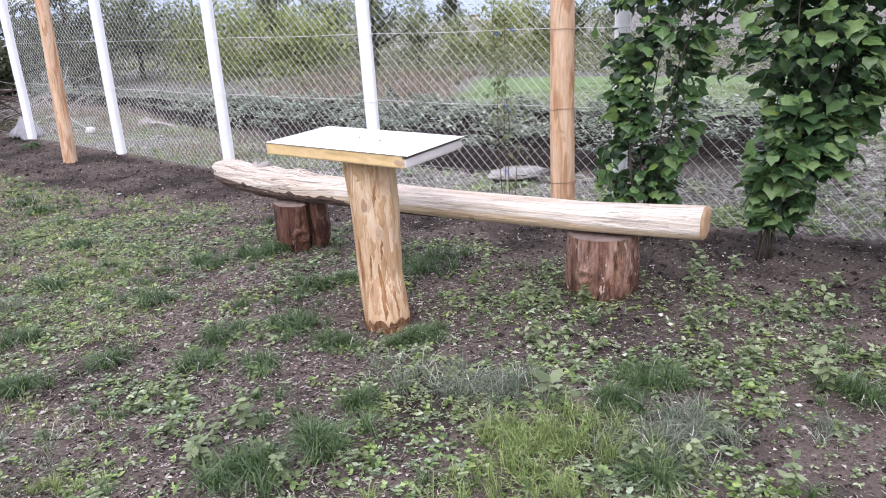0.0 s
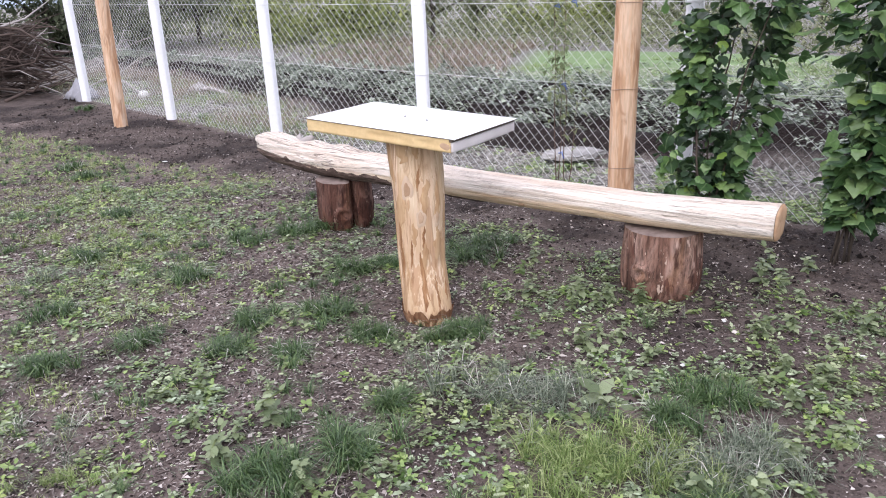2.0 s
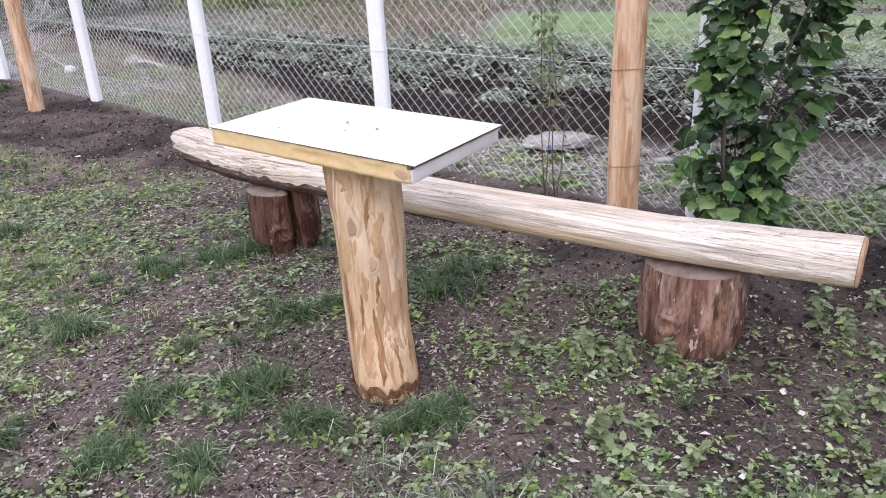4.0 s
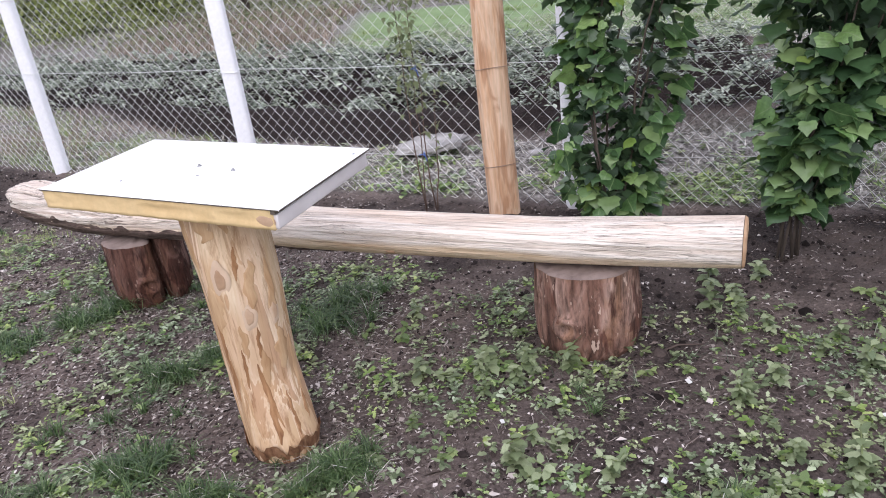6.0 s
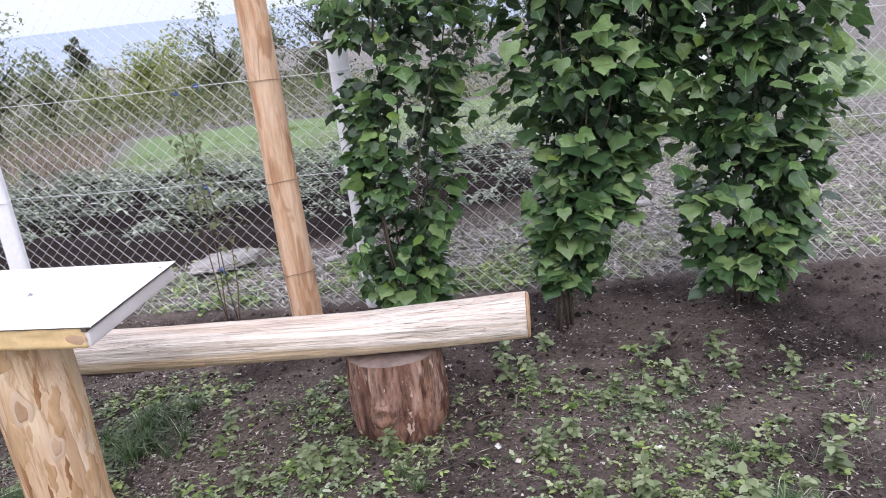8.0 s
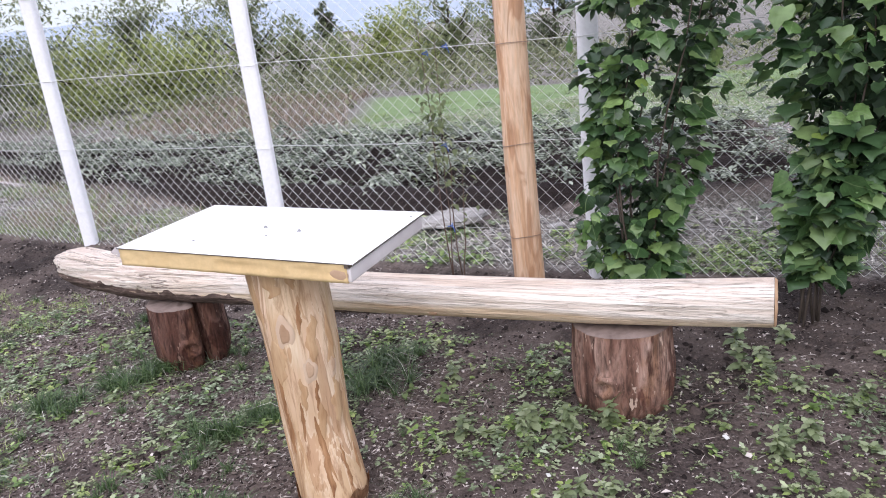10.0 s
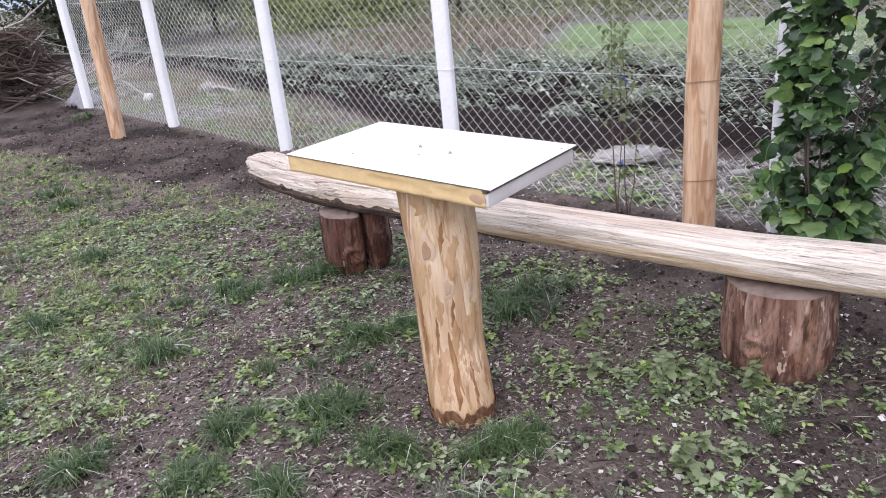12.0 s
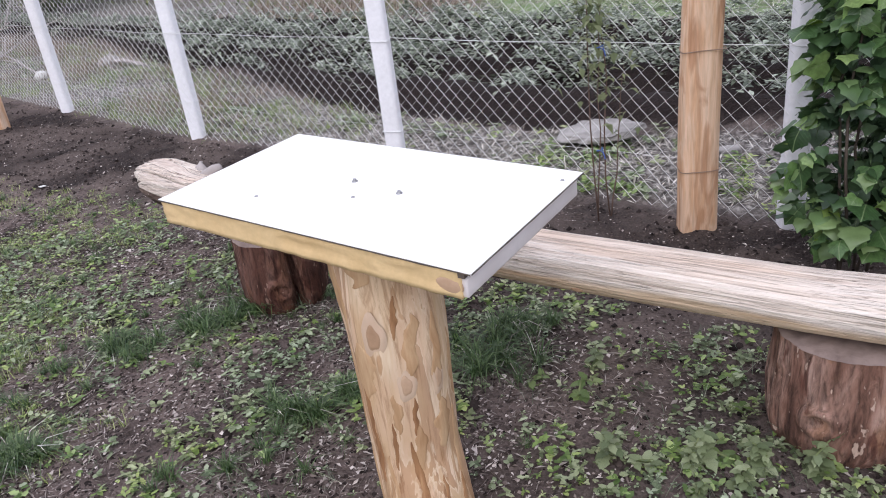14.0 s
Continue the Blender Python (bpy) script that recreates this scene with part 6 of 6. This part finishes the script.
CHIP = [(np.array([(-0.5 * k, 0, 0), (0.05, -w, 0.15), (0.5 * k, 0.15, 0.05), (-0.15, w, 0.2)]), np.array([(0, 1, 2), (0, 2, 3)])) for w, k in ((0.05, 2.6), (0.1, 1.6), (0.18, 1.1), (0.3, 0.8))]
pos, rng = spread(270000, -3.4, 2.2, 1.6, 5.8, lambda x, y: inside(x, y) * (0.25 + 0.75 * (1 - damp(x, y))) * (1 - 0.5 * bed_share(x, y) * ease(-1.0, 0.0, x)) * (1 - 0.72 * ease(-0.2, 0.4, x)), 17)
n = len(pos)
pos[:, 2] += 0.003
stuff(scatter("fine_chips", CHIP, pos, rng.uniform(0, 6.3, n), rng.normal(0, 0.4, n), rng.gamma(1.8, 0.0036, n) + 0.003, M_LITTER), "fine dry chips and crumbs of dead plants", "litter")
STRAW = [small_leaf(1, 0.13, 0.03, 0.0), small_leaf(1, 0.09, 0.01, 0.1)]
share = lambda x, y: ease(0.0, 0.2, past_fence(x, y)) * (1 - field_share(x, y)) * (0.35 + 0.65 * ease(0.3, 0.6, lumps(x, y, 0.4, 95))) * (0.75 + 0.25 * ease(-2.2, 0.2, x))
pos, rng = spread(170000, -6.0, 5.0, 3.5, 11.0, share, 8)
n = len(pos)
pos[:, 2] += 0.008
stuff(scatter("straw", STRAW, pos, rng.uniform(0, 6.3, n), rng.normal(0.05, 0.3, n), rng.uniform(0.02, 0.075, n), M_STRAW), "pale dry straw and mown grass beyond the fence", "straw")
share = lambda x, y: ease(0.0, 0.1, past_fence(x, y)) * (1 - field_share(x, y)) * ease(0.48, 0.62, lumps(x, y, 0.6, 97) + 0.12 * ease(-0.5, -2.2, x) - 0.08 * ease(0.0, 1.0, x))
pos, rng = spread(15000, -6.5, 6.0, 3.5, 12.0, share, 9)
n = len(pos)
stuff(scatter("verge_grass", SPARSE, pos, rng.uniform(0, 6.3, n), rng.normal(0, 0.1, n), rng.uniform(0.05, 0.12, n), M_GRASS_NEW), "green verge grass beyond the fence", "grass")
share = lambda x, y: ease(0.02, 0.08, past_fence(x, y)) * ease(0.75, 0.35, past_fence(x, y)) * ease(0.42, 0.56, lumps(x, y, 0.35, 105)) * ease(-0.6, 0.2, x)
pos, rng = spread(9000, -0.6, 3.2, 3.2, 6.4, share, 15)
n = len(pos)
stuff(scatter("fence_foot_weeds", ROSETTES, pos, rng.uniform(0, 6.3, n), rng.normal(0, 0.25, n), rng.uniform(0.035, 0.09, n), M_WEED), "yellow-green weeds along the fence's foot", "weeds")
share = lambda x, y: ease(0.05, 0.2, past_fence(x, y)) * (1 - field_share(x, y)) * (0.04 + 0.7 * ease(0.5, 0.62, lumps(x, y, 0.4, 99) + 0.06 * ease(-1.5, -3.0, x)))
pos, rng = spread(16000, -6.5, 6.0, 3.5, 11.5, share, 10)
n = len(pos)
stuff(scatter("verge_weeds", SIMPLE_ROSETTES, pos, rng.uniform(0, 6.3, n), rng.normal(0, 0.15, n), rng.uniform(0.04, 0.11, n), M_WEED_DULL), "low weeds beyond the fence", "weeds")


# dead stalks and rubbish of last year's growth on the far verge
share = lambda x, y: ease(0.1, 0.3, past_fence(x, y)) * (1 - field_share(x, y)) * ease(0.42, 0.6, lumps(x, y, 0.5, 103)) * ease(-0.8, -2.4, x)
pos, rng = spread(6500, -8.0, 0.0, 5.5, 12.5, share, 14)
n = len(pos)
stuff(scatter("dead_verge_stalks", [tuft(90 + i, 9, 1.1, 0.014, 0.2) for i in range(4)], pos, rng.uniform(0, 6.3, n), rng.normal(0, 0.35, n), rng.uniform(0.08, 0.22, n), M_STALK), "grey-brown dead stalks on the verge", "dry grass")


# ---- the potato field ----
def potato_field():
    """Single plants along the ridges, each a mound of leafy sprays; the first ridge is half bare."""
    rng = np.random.default_rng(31)
    px, py = [], []
    for v, chance in ((1.12, 0.2), (1.4, 0.62), (1.7, 1.0), (1.95, 0.8), (2.3, 1.0), (2.55, 0.9), (2.9, 1.0), (3.15, 1.0)):
        x = np.linspace(-9.3, 4.6, 90)
        x = x + rng.normal(0, 0.05, len(x))
        x = x[rng.random(len(x)) < chance * (0.35 + 0.65 * ease(0.3, 0.5, lumps(x, x * 0 + v, 0.9, 37)))]
        px.append(x)
        py.append(np.interp(x, FENCE_X, FENCE_Y) + (v + rng.normal(0, 0.07, len(x))) / 0.79)
    px, py = np.concatenate(px), np.concatenate(py)
    keep = (field_share(px, py) > 0.5) & (past_fence(px, py) > field_start(px) + 0.28)
    px, py = px[keep], py[keep]
    each = 26
    big = np.repeat(rng.uniform(0.65, 1.2, len(px)), each)
    r, a = np.abs(rng.normal(0, 0.135, len(big))) * big, rng.uniform(0, 6.3, len(big))
    x, y = np.repeat(px, each) + np.cos(a) * r, np.repeat(py, each) + np.sin(a) * r
    z = ground_height(x, y) + (0.01 + 0.12 * np.exp(-(r / 0.15) ** 2) * rng.uniform(0.5, 1.0, len(x))) * big
    n = len(x)
    shapes = [rosette(50 + i, 6, 1.5) for i in range(6)]
    return stuff(scatter("potato_plants", shapes, np.stack((x, y, z), -1), rng.uniform(0, 6.3, n), rng.normal(0, 0.3, n), rng.uniform(0.065, 0.12, n) * big, M_POTATO), "rows of low grey-green potato plants on dark ridges", "crop")


potato_field()


# ---- trees and scrub beyond the field ----
CLUMP = [small_leaf(1, 0.7, 0.15, 0.2), small_leaf(1, 0.5, 0.1, -0.1)]


def tree(at, tall, wide, leaf, material, count, seed, label, low=0.35, lean=0.0):
    r = random.Random(seed)
    t = thing("orchard_tree", label, "tree", at, 0, "trees beyond the field")
    bm = bmesh.new()
    trunk = [(lean * z * z * 0.1 + r.uniform(-0.03, 0.03), r.uniform(-0.03, 0.03), z) for z in np.linspace(-0.1, tall * 0.75, 7)]
    tube(trunk, [0.04 * tall * (1 - 0.12 * j) * 0.6 for j in range(7)], 8, True, 0.15, seed, bm)
    tips = []
    for i in range(13):
        k = r.uniform(low, 1.0)
        j = min(5, int(k * 6))
        p = Vector(trunk[j])
        a = i * 2.4 + r.uniform(-0.5, 0.5)
        ln = wide * r.uniform(0.5, 1.0) * (1.15 - 0.5 * k)
        q = p + Vector((math.cos(a) * ln * 0.5, math.sin(a) * ln * 0.5, tall * r.uniform(0.05, 0.16)))
        e = p + Vector((math.cos(a) * ln, math.sin(a) * ln, tall * r.uniform(0.12, 0.3)))
        tube([p, q, e], [0.012 * tall, 0.008 * tall, 0.002 * tall], 6, True, 0.1, i, bm)
        tips += [(q, 0.17 * wide), (e, 0.24 * wide), (p.lerp(q, 0.5), 0.14 * wide)]
    tips += [(Vector((trunk[-1][0], trunk[-1][1], tall * k)), 0.2 * wide) for k in (0.8, 0.9, 0.97)]
    part("trunk", bm, M_TRUNK, t)
    rng = np.random.default_rng(seed)
    centre = np.array([tuple(p) for p, _ in tips])
    size = np.array([s for _, s in tips])
    pick = rng.integers(0, len(tips), count)
    pos = centre[pick] + np.clip(rng.normal(0, 0.7, (count, 3)), -1.15, 1.15) * size[pick][:, None] * np.array([1, 1, 0.8])
    pos[:, 2] = np.clip(pos[:, 2], tall * low * 0.6, tall * 1.1)
    ob = scatter("crown", CLUMP, pos, rng.uniform(0, 6.3, count), rng.uniform(-1.2, 0.5, count), rng.uniform(0.5, 1.15, count) * leaf * 1.22, material)
    ob.parent = t
    return t


def far(bearing, distance, side=0.0):
    """A place so many degrees right of straight ahead, seen from the garden."""
    a = radians(bearing)
    x, y = math.sin(a) * distance + side, 1.0 + math.cos(a) * distance
    return (x, y, float(ground_height(x, y)) - 0.03)


OLIVE, BRIGHT, DARK = "olive-green orchard tree in young leaf", "yellow-green bushy tree in fresh leaf", "dark-green spreading tree with dense foliage"
for bearing, distance, top, wide, leaf, material, count, label, low in (
        (-44, 15.5, 5.0, 1.8, 0.11, M_TREE_C, 4200, DARK, 0.1), (-38, 15.5, 5.0, 1.8, 0.11, M_TREE_C, 4200, DARK, 0.1), (-32.5, 16.5, 4.6, 1.9, 0.11, M_TREE_C, 4200, DARK, 0.1),
        (-27.5, 17, 4.2, 1.8, 0.11, M_TREE_C, 4200, DARK, 0.12), (-23, 18, 3.4, 1.6, 0.1, M_TREE_A, 3600, OLIVE, 0.18), (-19, 20, 2.6, 1.5, 0.1, M_TREE_A, 3400, OLIVE, 0.2),
        (-16.5, 17, -0.3, 1.5, 0.09, M_TREE_B, 3200, BRIGHT, 0.12), (-12.0, 16.5, -1.2, 1.5, 0.09, M_TREE_B, 3200, BRIGHT, 0.12), (-13.5, 23, 2.4, 1.4, 0.11, M_TREE_A, 2600, OLIVE, 0.25),
        (-9.5, 25, 0.8, 1.6, 0.12, M_TREE_A, 2400, OLIVE, 0.2), (-6.2, 18, 3.0, 1.25, 0.09, M_TREE_A, 3000, OLIVE, 0.32), (-3.0, 24, 0.4, 1.2, 0.11, M_TREE_A, 1600, OLIVE, 0.3),
        (2.8, 26, -0.2, 1.7, 0.12, M_TREE_B, 2800, BRIGHT, 0.12), (5.6, 30, 0.4, 1.9, 0.13, M_TREE_B, 2600, BRIGHT, 0.12), (0.0, 30, -1.2, 1.3, 0.12, M_TREE_A, 1600, OLIVE, 0.12),
        (8.0, 27, 2.3, 1.6, 0.12, M_TREE_A, 2400, OLIVE, 0.2), (11.5, 32, 1.5, 2.2, 0.14, M_TREE_A, 2400, OLIVE, 0.15), (15.5, 31, 2.0, 2.2, 0.14, M_TREE_C, 2400, DARK, 0.15), (20.5, 31, 2.6, 2.2, 0.14, M_TREE_A, 2400, OLIVE, 0.15),
        (26, 30, 3.0, 2.2, 0.14, M_TREE_C, 2400, DARK, 0.15), (31.5, 29, 2.8, 2.2, 0.14, M_TREE_A, 2400, OLIVE, 0.15), (37, 27, 3.0, 2.2, 0.14, M_TREE_A, 2400, OLIVE, 0.15),
        (43, 26, 3.0, 2.2, 0.14, M_TREE_C, 2400, DARK, 0.15), (-0.6, 62, 1.0, 1.1, 0.25, M_TREE_C, 1500, DARK, 0.5)):
    spot = far(bearing, distance)
    tree(spot, (1.28 + distance * math.tan(radians(top + (1.3 if bearing < -5 else 0.4))) - spot[2]) / 1.04, wide, leaf, material, int(count * 1.4), int(bearing * 10) + 900, label, low)


def scrub():
    """Low tangled hedge and dry stalks under and behind the trees."""
    rng = np.random.default_rng(5)
    n = 52000
    b = np.radians(rng.uniform(-48, 48, n))
    d = rng.uniform(11, 34, n)
    x, y = np.sin(b) * d, 1 + np.cos(b) * d
    high = lumps(x, y, 3.0, 41)
    lawn = (x > -0.15 + 0.12 * (y - 11.5)) & (past_fence(x, y) < 7.7)
    keep = (past_fence(x, y) > 4.2) & ~lawn & (rng.random(n) < 0.35 + high)
    x, y, high = x[keep], y[keep], high[keep]
    z = ground_height(x, y) + rng.random(len(x)) * (0.15 + 1.4 * high ** 2) * ease(11, 20, np.hypot(x, y))
    m = len(x)
    return stuff(scatter("scrub", CLUMP, np.stack((x, y, z), -1), rng.uniform(0, 6.3, m), rng.uniform(-1, 0.8, m), rng.uniform(0.05, 0.13, m), M_SCRUB), "tangled dry scrub under the trees", "scrub")


scrub()


def dry_stalks():
    rng = np.random.default_rng(6)
    n = 3600
    x, y = rng.uniform(-3.2, 3, n), rng.uniform(9, 26, n)
    v = past_fence(x, y)
    keep = (v > 3.5) & (v < 9) & ~((x > -0.15 + 0.12 * (y - 11.5)))
    x, y = x[keep], y[keep]
    z = ground_height(x, y)
    m = len(x)
    return stuff(scatter("dry_stalks", SPARSE[:2], np.stack((x, y, z), -1), rng.uniform(0, 6.3, m), rng.normal(0, 0.2, m), rng.uniform(0.12, 0.32, m), M_STALK), "dry brown stalks along the field's edge", "dry grass")


dry_stalks()


def village():
    """Pale houses scattered in the valley."""
    r = random.Random(8)
    for i in range(16):
        b, d = radians(r.uniform(-14, 16)), r.uniform(700, 1100)
        x, y = math.sin(b) * d, math.cos(b) * d
        w, h = r.uniform(6, 11), r.uniform(3.5, 6)
        t = thing("distant_house", "tiny pale distant house down in the hazy valley", "house", (x, y, float(ground_height(x, y)) - 0.5), r.uniform(0, 180), "valley houses")
        part("wall", box((w, w * 0.8, h), (0, 0, h / 2), 0.05, 1), M_HOUSE, t, smooth=False)
        bm = bmesh.new()
        p = [bm.verts.new(c) for c in ((-w * 0.55, -w * 0.45, h), (w * 0.55, -w * 0.45, h), (w * 0.55, w * 0.45, h), (-w * 0.55, w * 0.45, h), (-w * 0.55, 0, h * 1.5), (w * 0.55, 0, h * 1.5))]
        for f in ((0, 1, 5, 4), (2, 3, 4, 5), (0, 4, 3), (1, 2, 5), (3, 2, 1, 0)):
            bm.faces.new([p[k] for k in f])
        part("roof", bm, M_STEM, t, smooth=False)


village()
